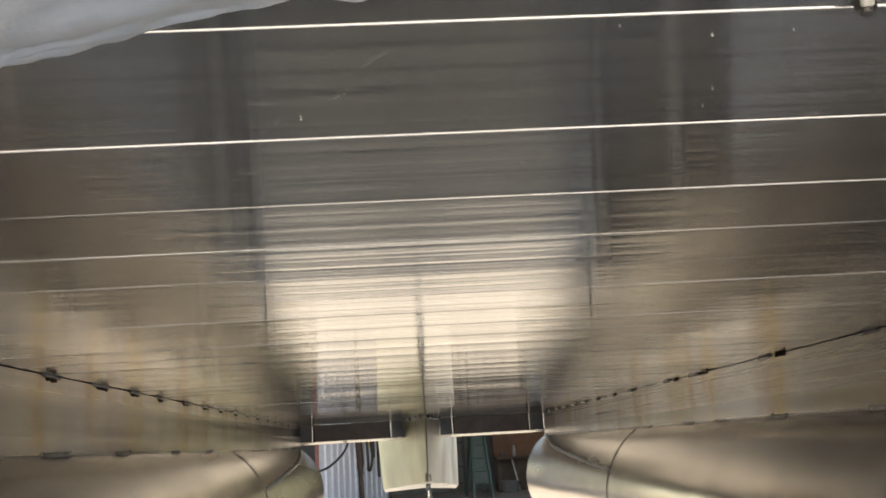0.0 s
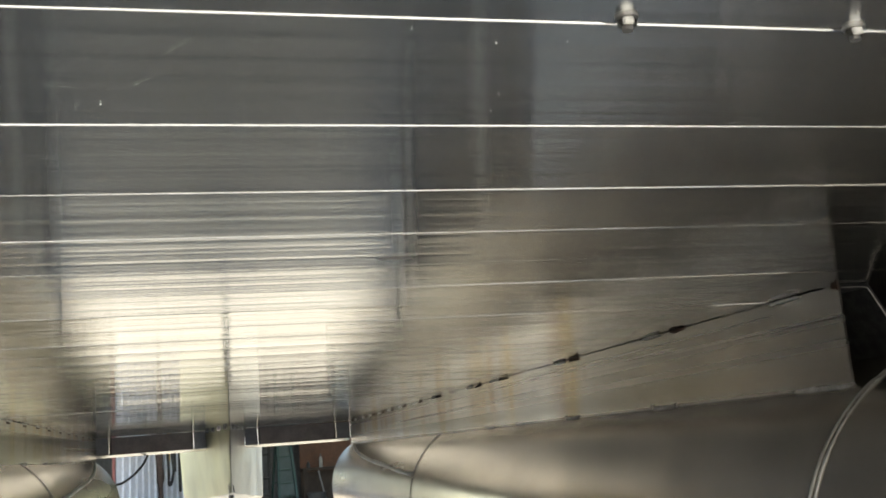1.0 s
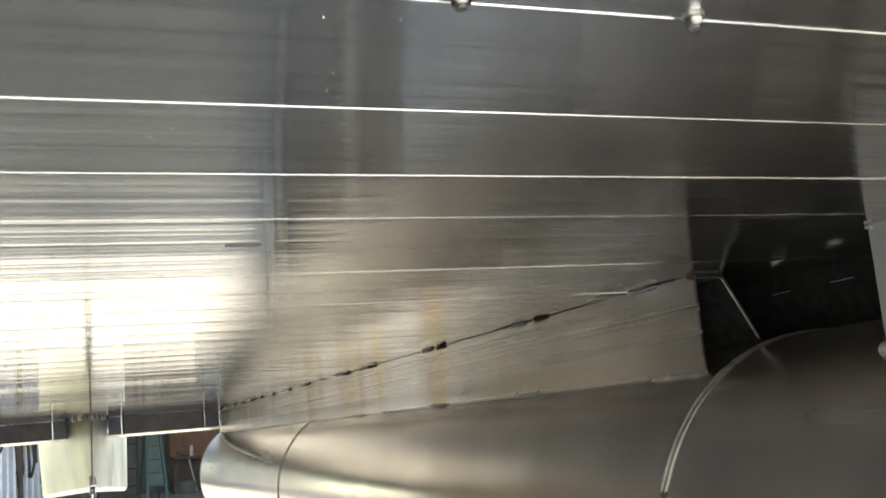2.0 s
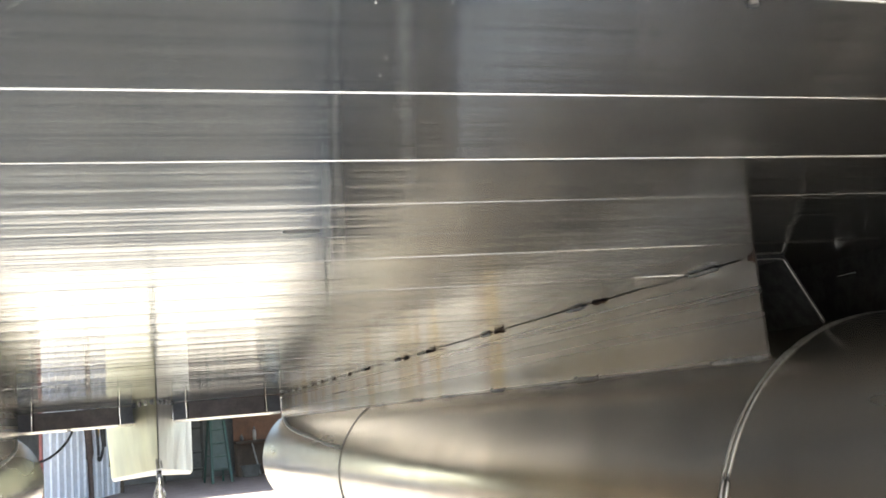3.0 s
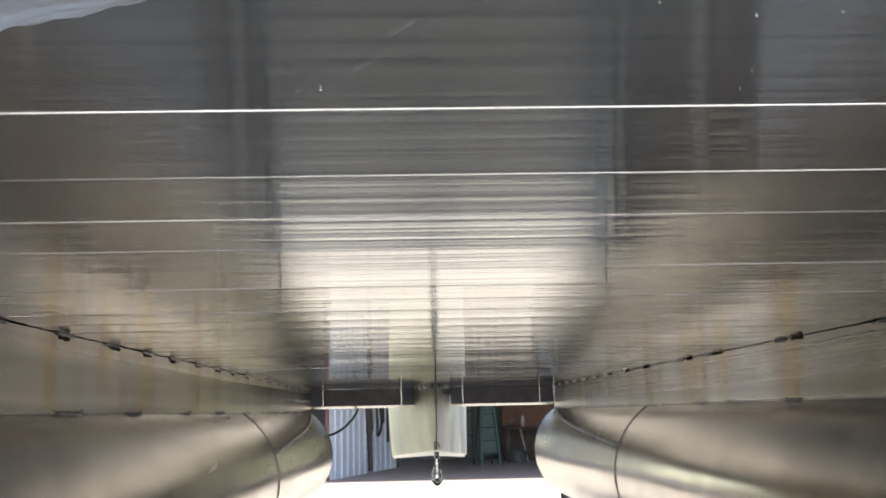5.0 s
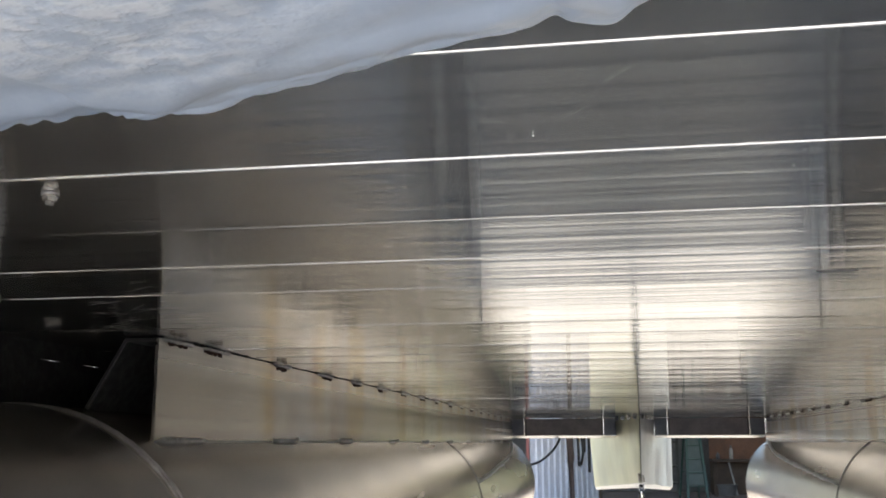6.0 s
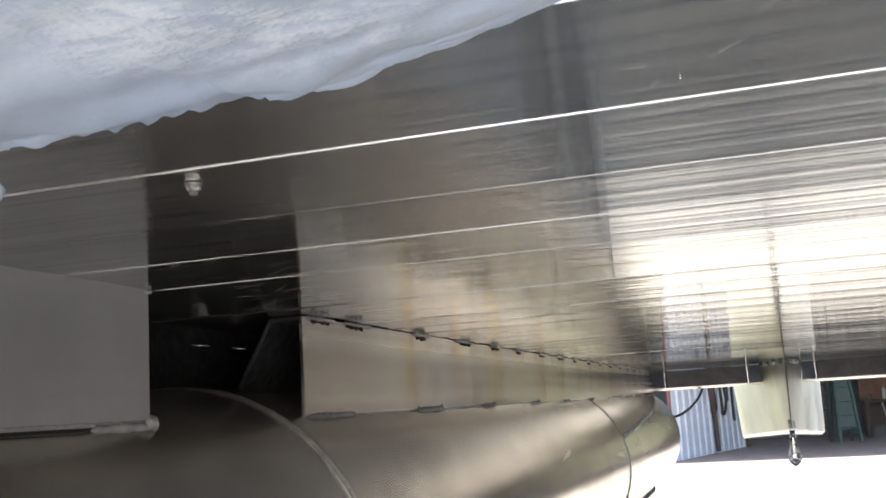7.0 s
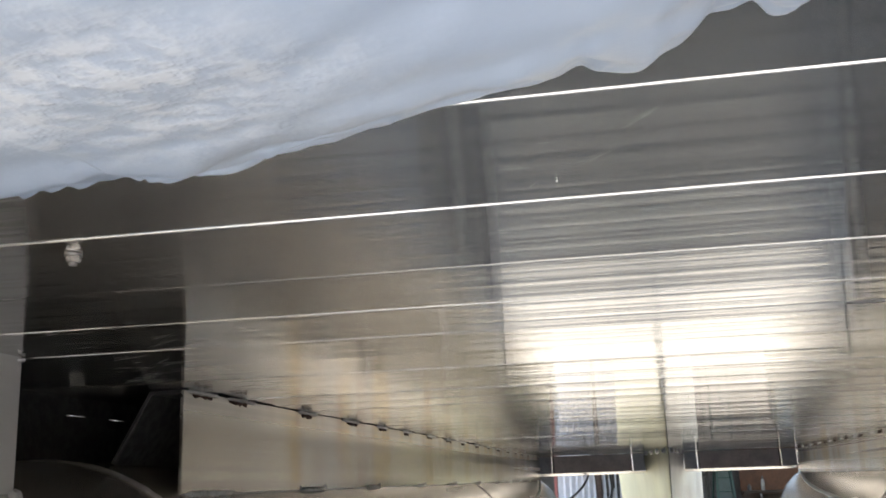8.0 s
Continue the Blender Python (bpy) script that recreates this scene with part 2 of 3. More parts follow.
    p.inputs["Subsurface Radius"].default_value = (0.004, 0.004, 0.004)
    return m


CONCRETE = ground_material("concrete", (0.325, 0.302, 0.257), (0.415, 0.388, 0.332), (0.235, 0.217, 0.18))
BOUNCE_CONCRETE = ground_material("bounce_concrete", (0.40, 0.40, 0.395), (0.51, 0.51, 0.50), (0.31, 0.308, 0.30))
# bluish values put the skylit shade under the boat into the gravel's colour
GRAVEL = ground_material("packed_gravel", (0.076, 0.079, 0.084), (0.108, 0.112, 0.118), (0.05, 0.051, 0.054))
FILM_MAT = film_material()


# ---- mesh helpers ----
def thing(name, place=(0, 0, 0), label="", category="", group="", kind=""):
    e = new(name)
    e.location = place
    return tagged(e, label, category, group, kind)


def part(name, bm, mat, parent=None, label="", smooth=False):
    me = bpy.data.meshes.new(name)
    bmesh.ops.recalc_face_normals(bm, faces=bm.faces)
    bm.to_mesh(me)
    bm.free()
    for m in mat if isinstance(mat, (list, tuple)) else (mat,):
        me.materials.append(m)
    if smooth:
        me.shade_smooth()
    ob = new(name, me)
    ob.parent = parent
    return tagged(ob, label)


def box(bm, x0, x1, y0, y1, z0, z1, m=None):
    vs = [bm.verts.new((x, y, z)) for x in (x0, x1) for y in (y0, y1) for z in (z0, z1)]
    if m is not None:
        for v in vs:
            v.co = m @ v.co
    fs = [bm.faces.new([vs[i] for i in q]) for q in ((0, 1, 3, 2), (4, 6, 7, 5), (0, 4, 5, 1), (2, 3, 7, 6), (0, 2, 6, 4), (1, 5, 7, 3))]
    return vs, fs


def soft_box(x0, x1, y0, y1, z0, z1, r=0.003, m=None, segments=2):
    bm = bmesh.new()
    box(bm, x0, x1, y0, y1, z0, z1, m)
    bmesh.ops.recalc_face_normals(bm, faces=bm.faces)
    bmesh.ops.bevel(bm, geom=bm.edges[:], offset=r, segments=segments, affect="EDGES", profile=0.5)
    return bm


def extrude(bm, profile, y0, y1, closed=True):
    """A profile of (x, z) swept along y, as a closed solid."""
    a = [bm.verts.new((x, y0, z)) for x, z in profile]
    b = [bm.verts.new((x, y1, z)) for x, z in profile]
    k = len(profile)
    for i in range(k if closed else k - 1):
        j = (i + 1) % k
        bm.faces.new((a[i], a[j], b[j], b[i]))
    if closed:
        bm.faces.new(a), bm.faces.new(b)


def sweep(bm, points, radius, sides=8, wobble=0.0, seed=0):
    """A round bar along points; radius a number or a function of the share of the way."""
    rnd = random.Random(seed)
    pts = [Vector(p) for p in points]
    rings = []
    for i, p in enumerate(pts):
        d = (pts[min(i + 1, len(pts) - 1)] - pts[max(i - 1, 0)]).normalized()
        u = d.orthogonal().normalized() if abs(d.z) > 0.95 else d.cross(Vector((0, 0, 1))).normalized()
        v = d.cross(u)
        r = radius(i / max(1, len(pts) - 1)) if callable(radius) else radius
        r *= 1 + wobble * rnd.uniform(-1, 1)
        rings.append([bm.verts.new(p + r * (math.cos(t) * u + math.sin(t) * v)) for t in (2 * math.pi * k / sides for k in range(sides))])
    for a, b in zip(rings, rings[1:]):
        for k in range(sides):
            bm.faces.new((a[k], a[(k + 1) % sides], b[(k + 1) % sides], b[k]))
    bm.faces.new(rings[0]), bm.faces.new(rings[-1])


def line(a, b, k):
    return [tuple(x + (y - x) * i / (k - 1) for x, y in zip(a, b)) for i in range(k)]


def curve_points(keys, per=8):
    """A smooth line through the keys (Catmull-Rom)."""
    ks = [Vector(k) for k in keys]
    out = []
    for i in range(len(ks) - 1):
        p0, p1, p2, p3 = ks[max(i - 1, 0)], ks[i], ks[i + 1], ks[min(i + 2, len(ks) - 1)]
        for s in range(per):
            t = s / per
            out.append(0.5 * ((2 * p1) + (p2 - p0) * t + (2 * p0 - 5 * p1 + 4 * p2 - p3) * t * t + (3 * p1 - p0 - 3 * p2 + p3) * t ** 3))
    return out + [ks[-1]]


# ---- ground ----
bm = bmesh.new()
bmesh.ops.create_grid(bm, x_segments=60, y_segments=60, size=150)
tagged(part("ground", bm, GRAVEL), "dark packed gravel yard under and round the boat, tinted blue for skylit shade", "ground", kind="structure")
apron = part("pavement", soft_box(-9.0, 9.0, 8.0, 16.84, -0.08, 0.02, 0.008), CONCRETE, None, "pale concrete apron in bright sun before the shed")
tagged(apron, category="pavement", kind="structure")

# unseen pad, added to bounce sunlight up onto the film and near risers
pad = part("pavement", soft_box(-9.0, 9.0, -14.0, -0.28, -0.08, 0.02, 0.008), BOUNCE_CONCRETE, None, "unseen pale grey pad, added before the bow to bounce sun under the deck")
tagged(pad, category="pavement", kind="structure")

# ---- the boat ----
boat = thing("pontoon_boat", (0, 0, 0), "bare aluminium pontoon boat seen from underneath, on a trailer", "boat")

# unseen overhang added at both ends widens the shadow on the ground
deck = part("deck", soft_box(-HALF, HALF, -0.50, STERN + 0.45, CEIL + 0.036, CEIL + 0.075, 0.004), DULL, boat, "deck boards laid over the aluminium planks")
bm = bmesh.new()
box(bm, -HALF - 0.004, -HALF, -0.5, STERN + 0.45, CEIL - 0.02, CEIL + 0.12)
part("side_rail", bm, RISER_MAT, boat)
bm = bmesh.new()
box(bm, HALF, HALF + 0.004, -0.5, STERN + 0.45, CEIL - 0.02, CEIL + 0.12)
part("side_rail", bm, RISER_MAT, boat)


def riser(side, y0, y1, top, mat, welds=()):
    """One length of the bent channel between deck and tube: upright inner plate, then a flange and web, coloured dark
    for shade, that slope down to the tube's crown.
    """
    t = 0.005
    bm = bmesh.new()
    stain = bm.verts.layers.float.new("weld_stain")
    rows, cols = 12, max(2, int((y1 - y0) / 0.012))
    rn = random.Random(31 + side)
    # each weld leaves a few runs of its own width, length and strength
    runs = [(w + rn.gauss(0, 0.07), rn.uniform(0.016, 0.075), rn.uniform(0.25, 0.95), rn.uniform(0.07, 0.34)) for w in welds if w > 2.2 - 0.4 * (side < 0) for _ in range(7)]
    sheets = []
    for x in (RISER_X, RISER_X + t):
        grid = []
        for i in range(cols + 1):
            y = y0 + (y1 - y0) * i / cols
            near = [(k * math.exp(-((y - c) / w) ** 2), reach) for c, w, k, reach in runs if abs(y - c) < 3 * w]
            col = []
            for j in range(rows + 1):
                z = top + (RISER_FOOT - top) * j / rows
                v = bm.verts.new((side * x, y, z))
                v[stain] = min(1.0, sum(k * math.exp(-(top - z) / reach) for k, reach in near))
                col.append(v)
            grid.append(col)
        for p, q in zip(grid, grid[1:]):
            for j in range(rows):
                bm.faces.new((p[j], q[j], q[j + 1], p[j + 1]))
        sheets.append(grid)
    f, g = sheets
    for i in range(cols):
        for j in (0, rows):
            bm.faces.new((f[i][j], f[i + 1][j], g[i + 1][j], g[i][j]))
    for i in (0, cols):
        for j in range(rows):
            bm.faces.new((f[i][j], f[i][j + 1], g[i][j + 1], g[i][j]))
    plate = part("riser", bm, mat, boat, "upright aluminium riser plate with brown weld stains" if mat is RISER_MAT else "plain dull upright aluminium riser plate")
    bm = bmesh.new()
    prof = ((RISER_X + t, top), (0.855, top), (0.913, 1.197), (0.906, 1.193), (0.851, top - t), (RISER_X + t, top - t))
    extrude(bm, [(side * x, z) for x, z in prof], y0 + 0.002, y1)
    # the channel's inner shade is put into the web's colour
    part("web", bm, HOLLOW_SHADE, plate, "web behind the plate, coloured dark for the shade of the hollow")
    if y0 > 0:
        bm = bmesh.new()
        rim = [(side * x, y0 + 0.001, z) for x, z in ((RISER_X + 0.004, top - 0.004), (0.840, top - 0.004), (0.852, top - 0.006), (0.907, 1.198))]
        sweep(bm, curve_points(rim[:3], 4) + [rim[3]], 0.0008, 6)
        # left edge coloured near black for the shade, right edge left as bright metal
        part("cut_edge", bm, EDGE_SHADED if side < 0 else SEAM_MAT, plate, "sawn edge of the bent web, coloured dark for shade on the left")
    bm = bmesh.new()
    low = RISER_FOOT + (0.0065 if y0 < 0 else 0.0)
    sweep(bm, line((side * (RISER_X + 0.001), y0, low), (side * (RISER_X + 0.001), y1, low), 60), 0.0024, 6, 0.15, 4)
    part("foot", bm, FLANGE_MAT if y0 < 0 else SEAM_MAT, plate, smooth=True)
    if y0 < 0:
        a, b = sorted((side * (RISER_X - 0.0015), side * RISER_X))
        # dark strip stands in for shade in the open joint
        part("joint_strip", soft_box(a, b, y0, y1 - 0.10, RISER_FOOT, RISER_FOOT + 0.0036, 0.0003), HOLLOW_SHADE, plate, "dark strip standing in for the shaded joint above the tube")
    return plate


def outer_riser(side, slots):
    """The outboard plate: a lower and an upper strip, and the bridges between its slots."""
    x0, x1 = sorted((side * 1.010, side * 1.014))
    # this plate's near-black colour carries the shade of the opening
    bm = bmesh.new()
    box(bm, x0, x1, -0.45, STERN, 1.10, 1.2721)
    lower = part("outer_riser", bm, HOLLOW_SHADE, boat, "outer riser plate with small slots, coloured dark for the shade")
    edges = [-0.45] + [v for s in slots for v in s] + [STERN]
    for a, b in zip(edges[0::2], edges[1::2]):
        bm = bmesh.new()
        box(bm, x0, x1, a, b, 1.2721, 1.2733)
        part("bridge", bm, HOLLOW_SHADE, lower)
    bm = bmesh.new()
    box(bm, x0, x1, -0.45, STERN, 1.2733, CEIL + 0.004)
    part("upper_strip", bm, HOLLOW_SHADE, lower)


def bead(parent, a, b, r=0.0045, seed=0, mat=None, name="weld_bead", tall=1.0):
    """A lumpy run of weld metal: overlapping ripples with rounded ends."""
    a, b = Vector(a), Vector(b)
    k = max(9, int((b - a).length / 0.0028))
    bm = bmesh.new()
    rn = random.Random(seed)
    phase, swell = rn.uniform(0, 6), [rn.uniform(0.72, 1.15) for _ in range(k)]
    def girth(q):
        end = min(1.0, 0.25 + 7 * q, 0.25 + 7 * (1 - q))
        i = min(k - 1, int(q * (k - 1)))
        return r * end * swell[i] * (0.86 + 0.16 * math.sin(phase + q * (b - a).length / 0.0062 * 6.28))
    mid = [a.lerp(b, i / (k - 1)) for i in range(k)]
    sweep(bm, mid, girth, 8, 0.10, seed)
    if tall != 1.0:
        for v in bm.verts:
            v.co.z = a.z + (v.co.z - a.z) * tall
    return part(name, bm, mat or WELD_MAT, parent, smooth=True)


def scorch(parent, side, y0, y1, z0, z1, seed, mat=None):
    """A thin burnt plate of slag under a weld, with uneven corners."""
    rn = random.Random(seed)
    x = side * (RISER_X - 0.0022)
    k = 9
    up = [(y0 + (y1 - y0) * i / (k - 1), z1 + rn.uniform(-0.0012, 0.0012)) for i in range(k)]
    dn = [(y0 + (y1 - y0) * i / (k - 1) + rn.uniform(-0.002, 0.002), z0 + rn.uniform(-0.0022, 0.0022)) for i in range(k)][::-1]
    bm = bmesh.new()
    a = [bm.verts.new((x, y, z)) for y, z in up + dn]
    b = [bm.verts.new((x + side * 0.0026, y, z)) for y, z in up + dn]
    n = len(a)
    for i in range(n):
        bm.faces.new((a[i], a[(i + 1) % n], b[(i + 1) % n], b[i]))
    for i in range(k - 1):
        bm.faces.new((a[i], a[i + 1], a[n - 2 - i], a[n - 1 - i])), bm.faces.new((b[i], b[i + 1], b[n - 2 - i], b[n - 1 - i]))
    part("scorch_mark", bm, mat or BURNT_MAT, parent)


for side, first, second, welds, low, slots in (
    (-1, 0.945, 1.345, (1.405, 1.56, 1.90, 2.21, 2.50, 2.79, 3.12, 3.40, 3.72, 4.02, 4.34, 4.66, 5.0, 5.3, 5.6, 5.9, 6.2, 6.45),
     ((1.345, 1.54), (1.855, 2.03), (2.337, 2.48), (2.89, 3.03), (3.41, 3.55), (3.95, 4.1), (4.5, 4.6), (5.0, 5.1), (5.45, 5.53), (5.9, 5.98), (6.3, 6.36)), ((1.381, 1.435), (1.51, 1.558))),
    (1, 0.865, 1.230, (1.265, 1.77, 2.36, 2.99, 3.31, 3.92, 4.30, 4.67, 5.0, 5.3, 5.6, 5.9, 6.2, 6.45),
     ((1.225, 1.39), (1.80, 1.93), (2.35, 2.47), (2.8, 2.92), (3.14, 3.26), (3.7, 3.8), (4.3, 4.4), (5.0, 5.1), (5.45, 5.53), (5.9, 5.98), (6.3, 6.36)), ((1.124, 1.174), (1.267, 1.312))),
):
    near = riser(side, -0.45, first, CEIL + 0.001, RISER_CLEAN)
    far = riser(side, second, STERN, CEIL - (0.0018 if side < 0 else 0.0009), RISER_MAT, welds)
    outer_riser(side, slots)
    x = side * (RISER_X - 0.001)
    pick = random.Random(11 + side)
    for i, y in enumerate(welds):
        w = pick.uniform(0.044, 0.062)
        if side < 0:
            bead(far, (x - side * 0.001, y - w, CEIL - 0.0026), (x - side * 0.001, y + 1.2 * w, CEIL - 0.0030), 0.0035, i)
            a = y - w * pick.uniform(0.3, 0.9)
            scorch(far, side, a, a + pick.uniform(0.045, 0.085), CEIL - pick.uniform(0.0095, 0.0125), CEIL - 0.005, i)
        else:
            bead(far, (x - side * 0.001, y + 1.2 * w, CEIL - 0.003), (x - side * 0.001, y + 2.9 * w, CEIL - 0.003), 0.0034, i)
            scorch(far, side, y - 0.7 * w, y + (pick.uniform(0.3, 1.4) * w if i else -0.4 * w), CEIL - pick.uniform(0.005, 0.0075), CEIL - 0.0006, i + 40)
    for i, (a, b) in enumerate(low):
        bead(far, (x, a + 0.01, RISER_FOOT + 0.001), (x, b - 0.01, RISER_FOOT + 0.001), 0.0052, i + 90)
        scorch(far, side, b - 0.018, b - 0.004, RISER_FOOT + 0.001, RISER_FOOT + (0.010 if i else 0.004), i + 60, SEAM_MAT)
        if i % 3:
            scorch(far, side, a + 0.004, a + 0.012, RISER_FOOT + 0.001, RISER_FOOT + 0.008, i + 70, SEAM_MAT)
    bead(near, (x, first - 0.105, RISER_FOOT + 0.001), (x, first + 0.006, RISER_FOOT + 0.001), 0.0066, 7, FLANGE_MAT)
    bead(near, (x, first - 0.010, RISER_FOOT + 0.004), (x, first + 0.009, RISER_FOOT + 0.004), 0.0095, 8, FLANGE_MAT)
    bead(near, (x, first - 0.008, CEIL - 0.004), (x, first + 0.004, CEIL - 0.002), 0.0026, 9)


def tube_point(side, angle, y, lift=0.0):
    """A place on a tube; angle in degrees from the crown, towards the boat's middle."""
    a = radians(angle)
    return (side * (TUBE_X - (TUBE_R + lift) * math.sin(a)), y, TUBE_Z + (TUBE_R + lift) * math.cos(a))


def pontoon(side):
    bm = bmesh.new()
    long = STERN - 0.03 + 0.45
    stations = [(-0.45 + long * i / 160, 1.0, 0.0) for i in range(161)] + [(STERN, 0.985, 0.0), (STERN + 0.1, 0.945, 0.01), (STERN + 0.2, 0.9, 0.02)]
    k = 240

    def ring(y, s, lift):
        out = []
        for i in range(k):
            c, d = math.cos(2 * math.pi * i / k), math.sin(2 * math.pi * i / k)
            dent = 0.0015 * noise.noise(Vector((c * 0.9 + side * 7, y * 1.5, d * 0.9))) + 0.0005 * noise.noise(Vector((c * 2.6 + side * 3, y * 6, d * 2.6))) + 0.00022 * noise.noise(Vector((c * 6 + side * 3, y * 13, d * 6)))
            out.append(bm.verts.new((side * TUBE_X + (s * TUBE_R + dent) * c, y, TUBE_Z + lift + (s * TUBE_R + dent) * d)))
        return out

    rings = [ring(*q) for q in stations]
    for a, b in zip(rings, rings[1:]):
        for i in range(k):
            bm.faces.new((a[i], a[(i + 1) % k], b[(i + 1) % k], b[i]))
    bm.faces.new(rings[0]), bm.faces.new(rings[-1])
    tube = part("pontoon", bm, TUBE_MAT, boat, smooth=True)
    first = 1.265 if side < 0 else 1.185
    for y, r in ((first - 0.006, 0.0024), (first + 0.006, 0.0024), (3.95, 0.0035)):
        bm = bmesh.new()
        sweep(bm, [tube_point(side, a, y, 0.0005) for a in range(0, 361, 2)], r, 6, 0.3, int(y * 10))
        part("seam_weld", bm, SEAM_MAT, tube, smooth=True)
    keys = [tube_point(side, a, y, 0.001) for a, y in ((33, 6.5), (48, 5.9), (57, 5.3), (62, 4.8), (67, 4.3), (69, 3.98))]
    bm = bmesh.new()
    sweep(bm, curve_points(keys, 20), 0.008, 6, 0.45, 3)
    part("seam_weld", bm, RAW_EDGE, tube, smooth=True)


pontoon(-1)
pontoon(1)


def cross_beam(x0, x1):
    """The stern cross member: a dark channel with a bright bottom lip, held by bent clips."""
    bm = bmesh.new()
    box(bm, x0, x1, STERN, STERN + 0.006, 1.190, CEIL - 0.003)
    box(bm, x0, x1, STERN + 0.006, STERN + 0.06, CEIL - 0.012, CEIL - 0.003)
    beam = part("cross_beam", bm, DARK_BEAM, boat, "dark brown steel cross member")
    bm = bmesh.new()
    prof = ((STERN - 0.010, 1.190), (STERN - 0.010, 1.187), (STERN + 0.055, 1.173), (STERN + 0.060, 1.176), (STERN + 0.060, 1.190))
    a, b = [bm.verts.new((x0 + 0.006, y, z)) for y, z in prof], [bm.verts.new((x1 - 0.006, y, z)) for y, z in prof]
    for i in range(5):
        bm.faces.new((a[i], a[(i + 1) % 5], b[(i + 1) % 5], b[i]))
    bm.faces.new(a), bm.faces.new(b)
    part("bottom_lip", bm, STEEL, beam, "bright bent bottom lip")
    for a, b in ((x0, x0 + 0.085), (x1 - 0.095, x1)):
        bm = bmesh.new()
        box(bm, a, b, STERN - 0.008, STERN - 0.003, 1.186, CEIL - 0.006)
        clip = part("clip", bm, CLIP_MAT, beam, "grey bent clip with bright edges")
        for q in (a, b):
            part("clip_flange", soft_box(-0.0036, 0.0036, -0.003, 0.003, 0.0, CEIL - 1.194, 0.0008, pose(q, STERN - 0.016, 1.188, -2.2, -1.5, 0)), BRIGHT, beam, "bright bent flange")
            # solid dark strip stands in for the shaded gap beside each flange
            part("clip_gap_shade", soft_box(q + (-0.012 if q == a else 0.005), q + (-0.005 if q == a else 0.012), STERN - 0.0105, STERN - 0.0078, 1.187, CEIL - 0.006, 0.0008), HOLLOW_SHADE, beam)


cross_beam(-0.805, -0.112)
cross_beam(0.112, 0.800)


def motor_pod():
    """The prow of the outboard's pod: two plates that meet in a ridge, and two that close it underneath."""
    top, low, mid = CEIL - 0.002, 0.822, 0.914
    y_ridge, y_side = 6.05, STERN + 1.0
    ridge_t, ridge_b = Vector((0.005, y_ridge - 0.15, top)), Vector((0.005, y_ridge, mid))
    t = 0.004
    holder = part("motor_pod", soft_box(-0.15, 0.13, STERN + 0.35, STERN + 0.95, 0.93, CEIL - 0.01, 0.01), POD_MAT, boat, "welded aluminium motor pod with a ridged front")
    for side, xt, xb in ((-1, -0.325, -0.292), (1, 0.268, 0.262)):
        st, sb = Vector((xt, y_side, top)), Vector((xb, y_side, low))
        bm = bmesh.new()
        cells = 16
        sheet = []
        for i in range(cells + 1):
            u = i / cells
            column = []
            for j in range(cells + 1):
                w = j / cells
                p = ridge_t.lerp(ridge_b, w).lerp(st.lerp(sb, w), u)
                p.x += 0.005 * math.sin(math.pi * u) * noise.noise(Vector((u * 3, w * 3, side)))
                column.append(bm.verts.new(p))
            sheet.append(column)
        for i in range(cells):
            for j in range(cells):
                bm.faces.new((sheet[i][j], sheet[i + 1][j], sheet[i + 1][j + 1], sheet[i][j + 1]))
        plate = part("front_plate", bm, POD_YELLOW if side < 0 else POD_MAT, holder, "plate coloured yellowish for bounced light" if side < 0 else "")
        plate.modifiers.new("thickness", "SOLIDIFY").thickness = t
        bm = bmesh.new()
        drop = Vector((0, 0.35, -0.035))
        quad = [ridge_b, sb, sb + drop, ridge_b + Vector((0, 1.4, -0.09))]
        a = [bm.verts.new(q) for q in quad]
        b = [bm.verts.new(q + Vector((0, 0, t))) for q in quad]
        bm.faces.new(a), bm.faces.new(b)
        for i in range(4):
            bm.faces.new((a[i], a[(i + 1) % 4], b[(i + 1) % 4], b[i]))
        part("bottom_plate", bm, POD_MAT, holder)
        for q in range(4):
            a, b = (Vector((0.005 + (xt - 0.005) * u, ridge_t.y + (y_side - ridge_t.y) * u, top)) for u in (0.03 + 0.105 * q, 0.09 + 0.105 * q))
            bead(holder, a + Vector((0, -0.006, -0.006)), b + Vector((0, -0.006, -0.006)), 0.011, 31 + q + side, BRIGHT)
    bead(holder, ridge_t + Vector((0, -0.003, 0)), ridge_b + Vector((0, -0.002, 0)), 0.0026, 5, SEAM_MAT)
    bead(holder, ridge_b + Vector((-0.014, -0.004, 0.055)), ridge_b + Vector((-0.010, -0.004, -0.005)), 0.007, 6)
    bead(holder, ridge_b + Vector((0.014, -0.004, 0.045)), ridge_b + Vector((0.018, -0.004, 0.0)), 0.007, 9)
    eye = ridge_b + Vector((0.0, 0.0, -0.01))
    bm = bmesh.new()
    sweep(bm, [eye, eye + Vector((0, 0, -0.04))], 0.016, 12)
    part("tow_hook", bm, CHROME, holder, "polished chrome tow hook under the ridge", smooth=True)
    bm = bmesh.new()
    drop = curve_points([(0.017, 0.0, 0.0), (0.0165, 0.0, -0.035), (0.024, 0.0, -0.075), (0.036, 0.0, -0.112), (0.033, 0.0, -0.140), (0.016, 0.0, -0.162), (0.003, 0.0, -0.170)], 5)
    sweep(bm, [(0.0, 0.0, p.z) for p in drop], lambda q: drop[int(round(q * (len(drop) - 1)))].x, 24)
    for v in bm.verts:
        v.co = (eye.x + v.co.x, eye.y + 0.45 * v.co.y, eye.z - 0.03 + v.co.z)
    part("hook_body", bm, CHROME, holder, "polished chrome hook body", smooth=True)
    # ring added on the hook to draw the contour of its reflection
    bm = bmesh.new()
